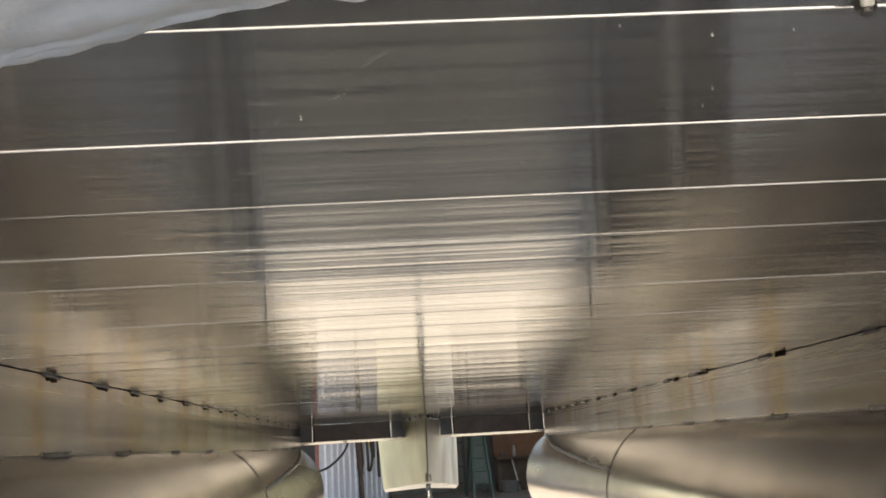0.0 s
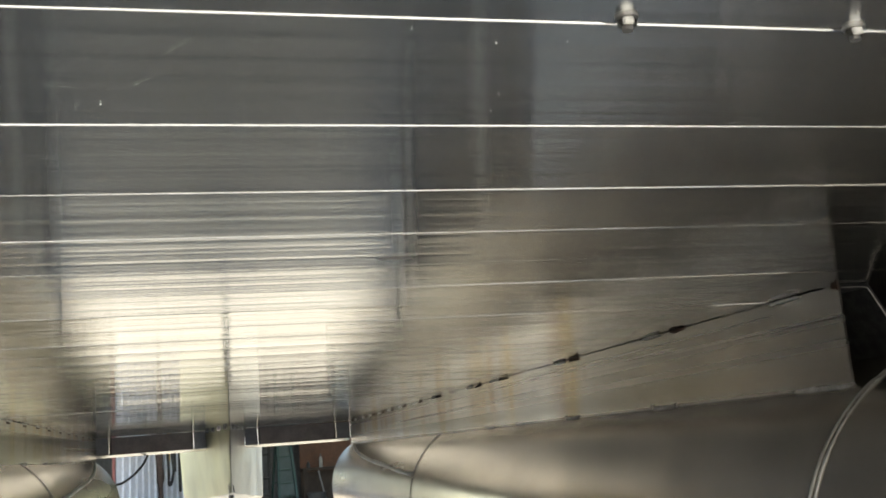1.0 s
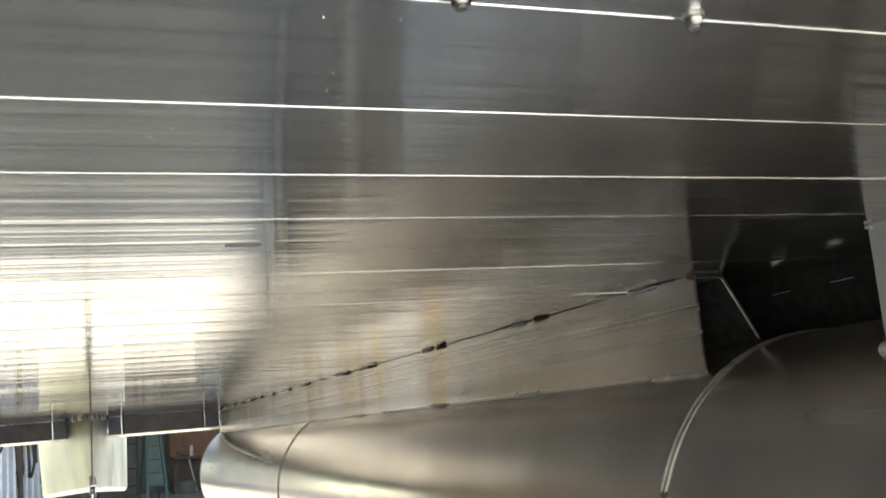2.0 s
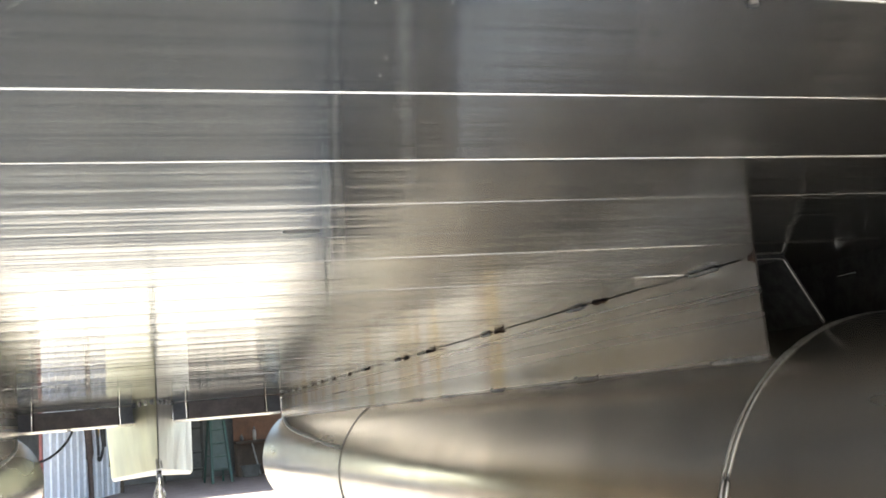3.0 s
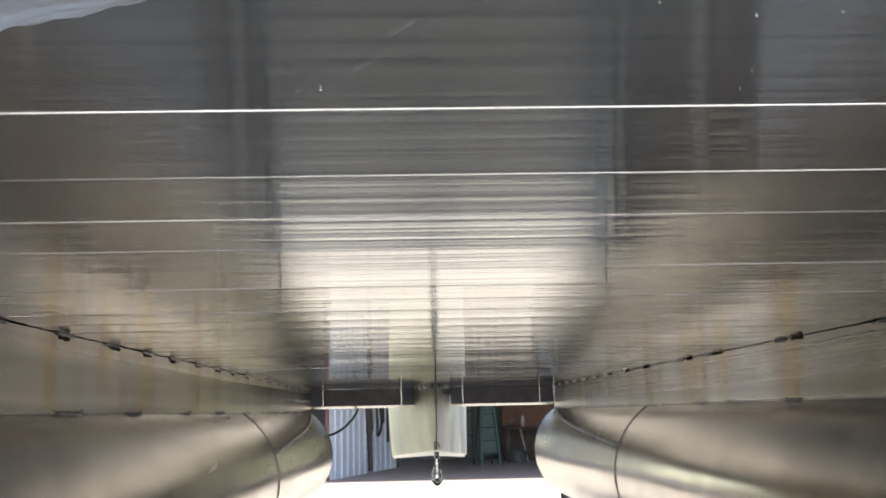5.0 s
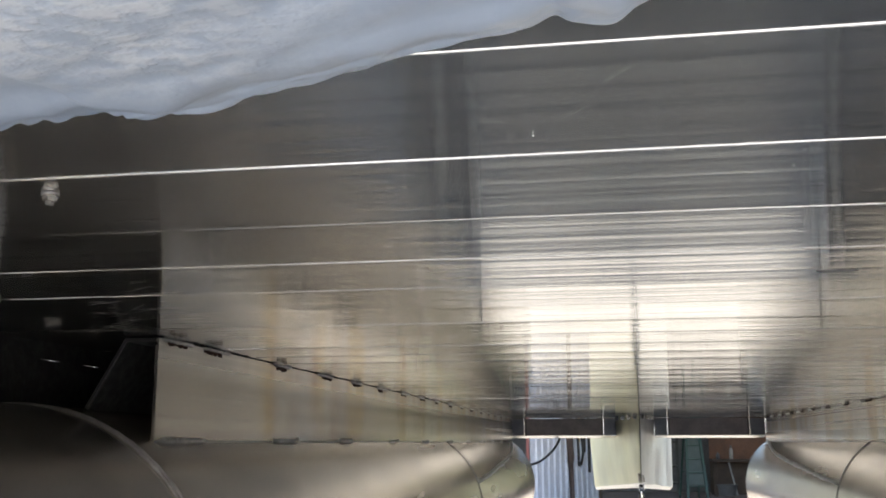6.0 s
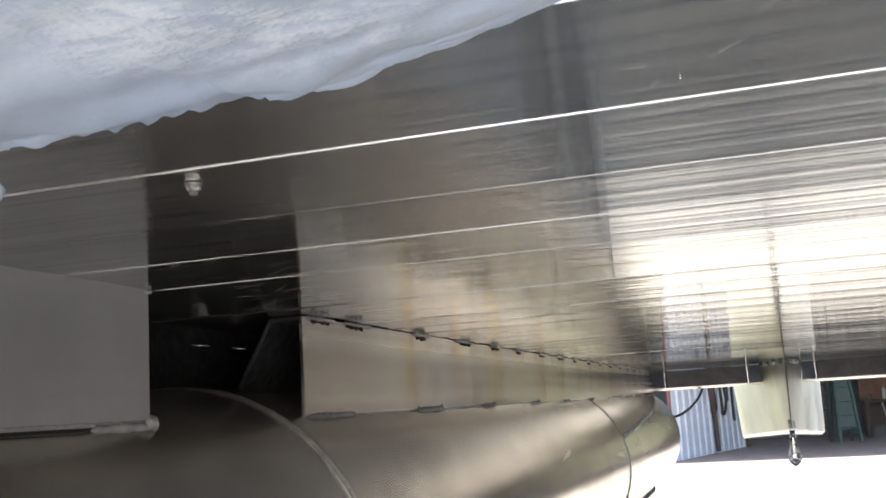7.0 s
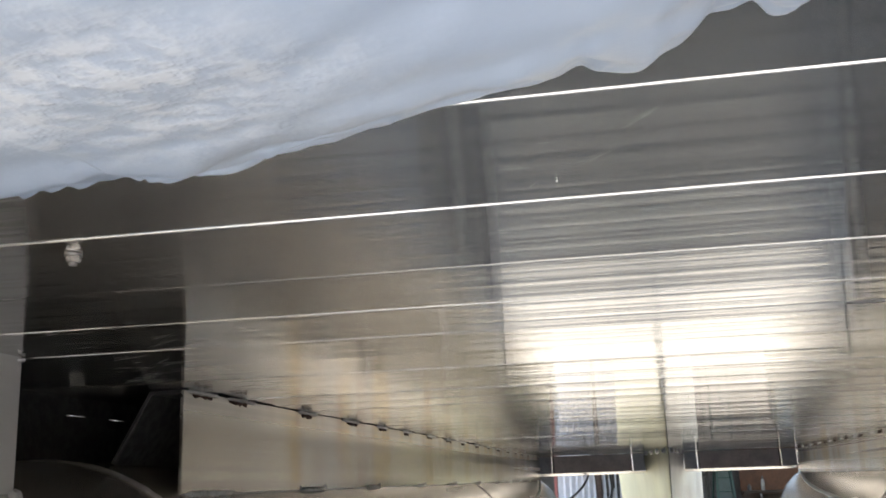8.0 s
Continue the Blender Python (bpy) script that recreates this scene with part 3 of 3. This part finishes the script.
    ring = curve_points([(-0.012, 0, -0.05), (-0.027, 0, -0.10), (-0.020, 0, -0.135), (0.0, 0, -0.150), (0.020, 0, -0.135), (0.027, 0, -0.10), (0.010, 0, -0.065)], 6)
    sweep(bm, [(eye.x + p.x, eye.y - 0.013, eye.z - 0.03 + p.z) for p in ring], 0.0055, 10)
    part("hook_contour", bm, CHROME, holder, smooth=True)


motor_pod()


def bolt(x, y, z=CEIL):
    bm = bmesh.new()
    bmesh.ops.create_cone(bm, cap_ends=True, segments=20, radius1=0.0056, radius2=0.0056, depth=0.0014, matrix=pose(x, y, z - 0.0007))
    b = part("bolt", bm, SEAM_MAT, boat, "dull steel washer with a hex nut and a bolt end")
    bm = bmesh.new()
    bmesh.ops.create_cone(bm, cap_ends=True, segments=6, radius1=0.0048, radius2=0.0048, depth=0.0042, matrix=pose(x, y, z - 0.0034, 0, 0, 17))
    bmesh.ops.bevel(bm, geom=bm.edges[:], offset=0.0005, segments=2, affect="EDGES")
    part("nut", bm, STEEL, b)
    bm = bmesh.new()
    sweep(bm, [(x, y, z - 0.0052 - 0.0003 * i) for i in range(8)], lambda s: 0.0027 if int(round(s * 7)) % 2 else 0.0023, 12)
    part("thread", bm, SEAM_MAT, b)


for bx, by in ((0.195, 0.336), (0.070, 0.332), (-0.487, 0.526)):
    bolt(bx, by)

# ---- marks on the planks ----
# duller metal stands in for the dark reflection in the dent
bm = bmesh.new()
bmesh.ops.create_uvsphere(bm, u_segments=32, v_segments=16, radius=1.0)
for v in bm.verts:
    v.co = (0.067 + 0.019 * v.co.x, 0.920 + 0.0085 * v.co.y, CEIL + 0.0002 + 0.0010 * v.co.z)
part("dent", bm, FLANGE_MAT, deck, "small dented scuff, dulled to stand in for its dark reflection", smooth=True)


def scratch(x, y, length, angle, seed, r=0.00012):
    a = radians(angle)
    rn = random.Random(seed)
    bm = bmesh.new()
    pts = [(x + (q - 0.5) * length * math.cos(a), y + (q - 0.5) * length * math.sin(a) + rn.uniform(-0.0006, 0.0006), CEIL - 0.00015) for q in (k / 9 for k in range(10))]
    sweep(bm, pts, lambda q: r * (0.3 + math.sin(math.pi * q)), 5, 0.5, seed)
    part("scratch", bm, WELD_MAT, deck)


for i, mark in enumerate(((-0.701, 0.998, 0.06, -25), (-0.681, 0.812, 0.03, -35), (-0.765, 1.18, 0.07, -40), (-0.74, 1.08, 0.05, 15))):
    scratch(*mark, i)
for i, mark in enumerate(((-0.1345, 0.377, 0.026, -56), (-0.1895, 0.461, 0.011, -63), (-0.1535, 0.4235, 0.030, -50))):
    scratch(*mark, 20 + i, 0.00003)
# a fan of fine scuffs where the riser is cut away
scuff = random.Random(17)
for i in range(26):
    q = scuff.random() ** 0.6
    scratch(-0.60 - 0.19 * q + scuff.uniform(-0.03, 0.03), 0.86 + 0.38 * q + scuff.uniform(-0.05, 0.05), scuff.uniform(0.015, 0.07), scuff.gauss(-22, 14), 50 + i, 0.00009)
# fine marks on the first planks
for i in range(14):
    scratch(scuff.uniform(-0.40, 0.28), scuff.uniform(0.35, 0.75), scuff.uniform(0.004, 0.02), scuff.choice((0, -50, 35)) + scuff.gauss(0, 9), 90 + i, 0.00003)


def dust_speck(x, y, r):
    bm = bmesh.new()
    bmesh.ops.create_icosphere(bm, subdivisions=2, radius=r, matrix=pose(x, y, CEIL - 0.3 * r))
    part("dust_speck", bm, RAW_EDGE, deck, smooth=True)


for x, y, r in ((0.016, 0.366, 0.0005), (-0.029, 0.352, 0.0003), (0.038, 0.437, 0.0003), (0.041, 0.464, 0.0003), (0.052, 0.363, 0.0003), (-0.177, 0.458, 0.0005)):
    dust_speck(x, y, r)

# ---- white film taped under the deck's end ----
FILM_Z = 1.275
EDGE = [(-0.800, 0.334), (-0.600, 0.349), (-0.520, 0.346), (-0.474, 0.341), (-0.453, 0.338), (-0.438, 0.327), (-0.430, 0.326), (-0.424, 0.331),
        (-0.407, 0.324), (-0.389, 0.327), (-0.375, 0.324), (-0.350, 0.320), (-0.327, 0.318), (-0.316, 0.317), (-0.312, 0.323), (-0.291, 0.328),
        (-0.271, 0.315), (-0.251, 0.306), (-0.233, 0.301), (-0.219, 0.292), (-0.206, 0.285), (-0.190, 0.278), (-0.175, 0.273), (-0.164, 0.269),
        (-0.155, 0.260), (-0.149, 0.266), (-0.138, 0.269), (-0.131, 0.258), (-0.125, 0.252), (-0.119, 0.238), (-0.113, 0.235), (-0.107, 0.231),
        (-0.101, 0.240), (-0.095, 0.237), (-0.091, 0.217), (-0.088, 0.152)]


def film():
    """A sagging sheet: lobed edge, a fold a few centimetres inside it, and crumpled wrinkles."""
    bm = bmesh.new()
    edge = [e for e in curve_points([(x, y, 0) for x, y in EDGE], 7)]
    kept = [edge[0]]
    for e in edge[1:]:
        if e.x > kept[-1].x + 0.0006:
            kept.append(e)
    rows, depth = 60, 0.42
    grid = []
    for e in kept:
        col = []
        for j in range(rows + 1):
            v = (j / rows) ** 1.7
            x, y = e.x + 0.10 * v * (e.x + 0.3), e.y - 0.007 - depth * v
            far = depth * v
            near = math.exp(-far / 0.012)
            z = FILM_Z - 0.020 * (1 - math.exp(-far / 0.06))
            z += 0.010 * (1 - near) * noise.noise(Vector((x * 6, y * 8, 0.3)))
            wob = 0.036 + 0.012 * noise.noise(Vector((x * 14, 0.0, 5.0)))
            z -= 0.005 / (1 + math.exp(-(far - wob) / 0.0025))
            crumple = noise.noise(Vector((x * 3.5, y * 5, 9.0))) + 0.1
            z += 0.0040 * max(0.0, crumple) * noise.turbulence(Vector((x * 20, y * 24, 2.1)), 2, False)
            z += 0.0020 * (1 - near) * (1 - abs(2 * noise.noise(Vector(((0.45 * x + y) * 17, (x - 0.5 * y) * 3, 1.7))))) ** 3
            pleat = math.exp(-((far - 0.010) / 0.009) ** 2)
            z += 0.0030 * pleat * noise.noise(Vector((x * 9, far * 130 + x * 5, 7.0)))
            z += 0.0015 * near * noise.noise(Vector((x * 45, 0.0, 3.0))) + 0.0014 * math.exp(-far / 0.016) * noise.noise(Vector((x * 75, far * 60, 3.0)))
            # sharp creases that run along the edge, most where the sheet is bunched
            bunch = 0.35 + 0.65 / (1 + math.exp((x + 0.27) / 0.02))
            crease = (1 - abs(2 * noise.noise(Vector((x * 16, far * 95 + x * 9, 4.0))))) ** 4
            z -= 0.0050 * (1 - math.exp(-far / 0.006)) * bunch * crease * math.exp(-((far - 0.016) / 0.014) ** 2)
            # slanting folds further in
            slant = (1 - abs(2 * noise.noise(Vector(((x + 0.8 * y) * 26, (x - y) * 5, 8.0))))) ** 6
            z -= 0.0022 * slant * (1 - near) * math.exp(-far / 0.12)
            col.append(bm.verts.new((x, y, min(z, 1.294))))
        grid.append(col)
    for a, b in zip(grid, grid[1:]):
        for j in range(rows):
            bm.faces.new((a[j], b[j], b[j + 1], a[j + 1]))
    rim = [tuple(c[0].co) for c in grid]
    ob = part("plastic_film", bm, FILM_MAT, None, "wrinkled white plastic film under the deck, tinted for blue skylight, with a melted edge", smooth=True)
    solid = ob.modifiers.new("thickness", "SOLIDIFY")
    solid.thickness = 0.0007
    bm = bmesh.new()
    sweep(bm, rim, 0.0007, 6, 0.3, 12)
    part("melted_hem", bm, FILM_MAT, ob, "thicker melted edge", smooth=True)
    bm = bmesh.new()
    sweep(bm, curve_points([(-0.575, 0.33, 1.280), (-0.565, 0.37, 1.275), (-0.548, 0.40, 1.276), (-0.540, 0.408, 1.286)], 6), lambda q: 0.014 - 0.004 * q, 12, 0.08, 2)
    part("rolled_corner", bm, FILM_MAT, ob, smooth=True)
    return tagged(ob, category="plastic sheet")


film()


# ---- trailer under the tubes ----
def mirrored_board(tr, side, y0, y1, top):
    """An unseen dark board added beside the tube, on brackets from the rail, so that the planks mirror a dark band."""
    x = side * 0.632
    board = part("dark_board", soft_box(x - 0.019, x + 0.019, y0, y1, 0.40, top, 0.006), BOARD_DARK, tr, "unseen dark blue-grey board, added to mirror as a dark band in the planks")
    for y in (y0 + 0.25, y1 - 0.25):
        bm = bmesh.new()
        sweep(bm, [(side * TUBE_X, y, 0.28), (side * 0.610, y, 0.28), (side * 0.595, y, 0.295), (side * 0.595, y, top - 0.05)], 0.018, 8)
        part("bracket", bm, GALV, board)


def trailer():
    tr = thing("boat_trailer", (0, 0, 0), "galvanised boat trailer with black carpeted bunks under the tubes", "trailer")
    for side in (-1, 1):
        x = side * TUBE_X
        part("bunk", soft_box(x - 0.07, x + 0.07, 0.5, 7.2, 0.486, 0.567, 0.012), RUBBER, tr, "black carpeted bunk")
        part("rail", soft_box(x - 0.03, x + 0.03, 0.4, 5.7, 0.24, 0.32, 0.006), GALV, tr)
        for y in (0.62, 5.45):
            part("bunk_bearer", soft_box(x - 0.006, x + 0.006, y - 0.012, y + 0.012, 0.315, 0.490, 0.002), GALV, tr)
        for y in (0.7, 5.4):
            part("stand", soft_box(x - 0.03, x + 0.03, y - 0.03, y + 0.03, 0.0, 0.245, 0.004), GALV, tr)
    for side in (-1, 1):
        mirrored_board(tr, side, *((2.05, 3.50, 0.79) if side > 0 else (2.3, 3.55, 0.64)))
    for y in (2.0, 4.4):
        part("cross_bar", soft_box(-TUBE_X, TUBE_X, y - 0.03, y + 0.03, 0.235, 0.30, 0.005), GALV, tr)


trailer()


# ---- open shed behind the stern ----
def shed():
    sh = thing("shed", (0, 21, 0), "open-fronted shed of white ribbed sheet metal", "building", kind="structure")
    near, far = Vector((-1.60, 17.75, 0)), Vector((-0.52, 21.4, 0))
    d = (far - near).normalized()
    out = Vector((d.y, -d.x, 0))
    length = (far - near).length
    # ribbed sheets, one object a sheet
    ribs = 12
    pitch = length / ribs
    prof = ((0.0, 0.0), (0.72, 0.0), (0.80, 0.026), (0.92, 0.026), (1.0, 0.0))
    for s in range(0, ribs, 4):
        bm = bmesh.new()
        pts = []
        for r in range(s, s + 4):
            pts += [(r + u) * pitch * d + v * out for u, v in prof[: 5 if r == s + 3 else 4]]
        lo = [bm.verts.new(near + p + Vector((0, 0, 0.0)) - Vector((0, 21, 0))) for p in pts]
        hi = [bm.verts.new(v.co + Vector((0, 0, 2.75))) for v in lo]
        lo2 = [bm.verts.new(v.co - 0.01 * out) for v in lo]
        hi2 = [bm.verts.new(v.co - 0.01 * out) for v in hi]
        for i in range(len(lo) - 1):
            bm.faces.new((lo[i], lo[i + 1], hi[i + 1], hi[i]))
            bm.faces.new((lo2[i], hi2[i], hi2[i + 1], lo2[i + 1]))
            bm.faces.new((lo[i], lo2[i], lo2[i + 1], lo[i + 1]))
            bm.faces.new((hi[i], hi[i + 1], hi2[i + 1], hi2[i]))
        bm.faces.new((lo[0], hi[0], hi2[0], lo2[0])), bm.faces.new((lo[-1], lo2[-1], hi2[-1], hi[-1]))
        part("sheet", bm, WALL_SHADED, sh)
    part("corner_post", soft_box(far.x - 0.06, far.x + 0.09, 0.42, 0.56, 0, 2.75, 0.006), DARKWOOD, sh, "dark timber post")
    part("red_post", soft_box(near.x - 0.07, near.x - 0.02, -3.3, -3.25, 0, 2.75, 0.006), RED, sh, "red painted post")
    part("floor_slab", soft_box(-7.5, 6.0, -4.15, 3.5, -0.05, 0.006, 0.002), SLAB, sh, "pinkish concrete floor slab")
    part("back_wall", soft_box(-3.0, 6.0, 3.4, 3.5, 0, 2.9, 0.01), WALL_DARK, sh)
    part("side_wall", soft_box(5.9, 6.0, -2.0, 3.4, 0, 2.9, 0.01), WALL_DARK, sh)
    part("roof", soft_box(-8.0, 6.3, -5.3, 3.8, 2.78, 2.9, 0.02), ROOF_MAT, sh)
    return near, far, d, out


near_w, _, along_w, out_w = shed()


def stepladder(x, y):
    la = thing("stepladder", (x, y, 0), "green painted stepladder standing open on the shed floor", "ladder")
    h = 1.62
    for sx in (-1, 1):
        for ya, yb, nm, w in ((-0.32, -0.03, "front_leg", 0.035), (0.40, 0.03, "back_leg", 0.025)):
            bm = bmesh.new()
            sweep(bm, [(sx * 0.20, ya, 0), (sx * 0.12, yb, h)], w, 4)
            part(nm, bm, GREEN, la)
    for k in range(1, 6):
        s = k / 6
        w = 0.20 - 0.08 * s
        part("step", soft_box(-w, w, -0.36 + 0.28 * s, -0.27 + 0.28 * s, h * s - 0.012, h * s + 0.012, 0.003), GREEN, la)
    bm = bmesh.new()
    box(bm, -0.17, 0.17, -0.006, 0.006, 0.30, 1.40)
    for v in bm.verts:
        v.co.x *= 1.0 - 0.32 * (v.co.z - 0.30)
        v.co.y -= 0.30 * (1 - v.co.z / h)
    part("panel", bm, LADDER_PANEL, la, "grey-green panel between the front legs")
    part("top_cap", soft_box(-0.15, 0.15, -0.10, 0.10, h, h + 0.04, 0.005), GREEN, la)
    bm = bmesh.new()
    sweep(bm, [(-0.17, 0.25, 0.55), (0.17, 0.25, 0.55)], 0.012, 6)
    part("brace", bm, GREEN, la)
    return la


stepladder(1.43, 21.5).rotation_euler = (0, 0, radians(10))


def metal_rack(x, y):
    ra = thing("metal_rack", (x, y, 0), "black metal rack against the shed's back wall", "rack")
    for sx in (-0.42, 0.42):
        for sy in (-0.2, 0.2):
            part("upright", soft_box(sx - 0.02, sx + 0.02, sy - 0.02, sy + 0.02, 0, 1.9, 0.003), CABLE, ra)
    for z in (0.25, 0.62, 1.15, 1.62):
        part("shelf", soft_box(-0.44, 0.44, -0.22, 0.22, z - 0.02, z + 0.02, 0.003), CABLE, ra)
    return ra


metal_rack(0.82, 23.4)


def bench(x0, x1, y):
    be = thing("workbench", (0, y, 0), "dark wooden workbench with an orange board above it", "workbench")
    part("benchtop", soft_box(x0, x1, -0.3, 0.3, 0.72, 0.78, 0.006), DARKWOOD, be)
    for lx in (x0 + 0.06, x1 - 0.06):
        for ly in (-0.25, 0.25):
            part("leg", soft_box(lx - 0.04, lx + 0.04, ly - 0.04, ly + 0.04, 0, 0.72, 0.004), DARKWOOD, be)
    # added panel that makes the space below the benchtop dark
    part("dark_panel", soft_box(x0, x1, 0.26, 0.29, 0.0, 0.70, 0.005), DARKWOOD, be)
    bm = bmesh.new()
    sweep(bm, [(x0 + 0.35, -0.28, 0.72), (x0 + 0.50, -0.28, 0.03)], 0.018, 6)
    part("prop", bm, GALV, be, "slanting metal prop")
    part("back_board", soft_box(x0, x1, 0.30, 0.34, 0.70, 1.9, 0.005), ORANGE, be, "orange-brown plywood board")


bench(1.93, 3.6, 23.0)


def bin_box(x, y):
    b = thing("plastic_tub", (x, y, 0), "grey plastic tub on the shed floor", "tub")
    bm = bmesh.new()
    bmesh.ops.create_cone(bm, cap_ends=True, segments=28, radius1=0.17, radius2=0.22, depth=0.24, matrix=pose(0, 0, 0.12))
    bmesh.ops.bevel(bm, geom=bm.edges[:], offset=0.006, segments=2, affect="EDGES")
    part("bowl", bm, GREY_BIN, b)
    bm = bmesh.new()
    sweep(bm, [(0.225 * math.cos(a), 0.225 * math.sin(a), 0.24) for a in (2 * math.pi * k / 28 for k in range(29))], 0.012, 6)
    part("rim", bm, GREY_BIN, b)


bin_box(2.22, 22.75)


def bottle(x, y, z, tall, mat, label):
    bo = thing("bottle", (x, y, z), label, "bottle")
    bm = bmesh.new()
    sweep(bm, [(0, 0, tall * q) for q in (0.0, 0.03, 0.62, 0.74, 0.82)], lambda q: (0.036, 0.04, 0.04, 0.03, 0.014)[int(round(q * 4))], 16)
    part("body", bm, mat, bo, smooth=True)
    bm = bmesh.new()
    sweep(bm, [(0, 0, tall * 0.81), (0, 0, tall)], 0.017, 12)
    part("cap", bm, GREY_BIN, bo)


bottle(2.36, 22.9, 0.78, 0.30, FADED, "off-white plastic bottle on the workbench")
bottle(2.08, 22.95, 0.78, 0.15, GREY_BIN, "small grey bottle on the workbench")


def on_wall(s, z, lift=0.05):
    p = near_w + along_w * s + out_w * lift
    return (p.x, p.y, z)


def hanging(name, keys, radius, mat, label, category):
    bm = bmesh.new()
    sweep(bm, curve_points([on_wall(*k) for k in keys], 8), radius, 8)
    ob = part(name, bm, mat, None, label, smooth=True)
    return tagged(ob, category=category)


hanging("canvas_roll", [(1.9, 2.4), (1.90, 1.6), (1.92, 1.1), (1.99, 0.8), (2.02, 0.6), (2.06, 0.04)], lambda s: 0.092 - 0.02 * s if s < 0.55 else max(0.045, 0.081 - 0.3 * (s - 0.55)), BROWN, "brown canvas hanging in a roll on the white wall", "canvas")
hanging("hose", [(2.12, 2.3, 0.2), (2.17, 1.3, 0.22), (2.19, 0.98, 0.24), (2.10, 0.74, 0.22), (1.98, 0.74, 0.22), (1.92, 0.95, 0.24), (1.90, 1.5, 0.22), (1.92, 2.3, 0.2)], 0.026, CABLE, "black hose hanging in a loop on the white wall", "hose")
hanging("rope", [(1.98, 2.3, 0.2), (2.0, 1.4, 0.2), (2.03, 1.15, 0.2), (2.08, 1.3, 0.2), (2.08, 2.3, 0.2)], 0.018, YELLOW, "yellow rope hanging on the white wall", "rope")
hanging("pipe", [(2.85, 2.4), (2.85, 0.95)], 0.03, CABLE, "black pipe hanging on the white wall", "pipe")
hanging("pipe", [(3.15, 2.4), (3.15, 0.55)], 0.03, CABLE, "longer black pipe hanging on the white wall", "pipe")


# a cable that hangs from the stern down towards one tube
bm = bmesh.new()
sweep(bm, curve_points([(-0.46, STERN + 0.10, CEIL + 0.03), (-0.50, STERN + 0.12, 1.17), (-0.56, STERN + 0.13, 1.08), (-0.66, STERN + 0.12, 1.01), (-0.80, STERN + 0.12, 0.99)], 10), 0.008, 8)
part("cable", bm, CABLE, boat, "black rubber cable", smooth=True)

# ---- deck planks ----
def plank_mesh(seed):
    """One extruded plank: rounded edges, a slightly cupped underside with the long lines that the die left."""
    rn = random.Random(seed)
    w, cup = PLANK / 2 - 0.00065, 0.00034
    waves = [(length, rn.uniform(0.6, 1.3) * slope * length / 6.283, rn.uniform(0, 6.28)) for length, slope in ((0.0071, 0.010), (0.0113, 0.011), (0.0187, 0.010), (0.031, 0.0085), (0.053, 0.0065))]
    scores = [(rn.uniform(-0.9, 0.9) * w, rn.uniform(0.00001, 0.00005)) for _ in range(15)]

    def under(y):
        z = cup * (1 - (y / w) ** 2) + sum(a * math.sin(6.283 * y / length + ph) for length, a, ph in waves)
        return z + sum(d * math.exp(-((y - c) / 0.0011) ** 2) for c, d in scores)

    r, k = 0.0013, 84      # rounded long edges
    turns = [radians(q) for q in (0, 18, 36, 54, 72)]
    prof = [(-w, 0.034)] + [(-w + r - r * math.cos(q), r - 1.35 * r * math.sin(q) + under(-w + r)) for q in turns]
    prof += [(y, under(y)) for y in (-w + r + 2 * (w - r) * i / k for i in range(k + 1))]
    prof += [(w - r + r * math.cos(q), r - r * math.sin(q) + under(w - r)) for q in turns[::-1]] + [(w, 0.034)]
    bm = bmesh.new()
    a = [bm.verts.new((-HALF + 0.004, y, z)) for y, z in prof]
    b = [bm.verts.new((HALF - 0.004, y, z)) for y, z in prof]
    for i in range(len(prof)):
        j = (i + 1) % len(prof)
        bm.faces.new((a[i], a[j], b[j], b[i]))
    bm.faces.new(a), bm.faces.new(b)
    bmesh.ops.recalc_face_normals(bm, faces=bm.faces)
    me = bpy.data.meshes.new("plank")
    bm.to_mesh(me)
    bm.free()
    me.materials.append(PLANK_MAT)
    me.shade_smooth()
    me.set_sharp_from_angle(angle=radians(20))
    return me


plank_data = [plank_mesh(k) for k in range(7)]
rnd = random.Random(4)
for k in range(-5, 41):
    ob = new("plank", plank_data[(k * 3) % 7])
    ob.parent = deck
    ob.location = (0, PLANK_0 + PLANK * (k + 0.5), CEIL + rnd.uniform(0, 0.00025))
    ob.rotation_euler = (radians(rnd.uniform(-0.2, 0.2)), radians(rnd.uniform(-0.06, 0.06)), 0)
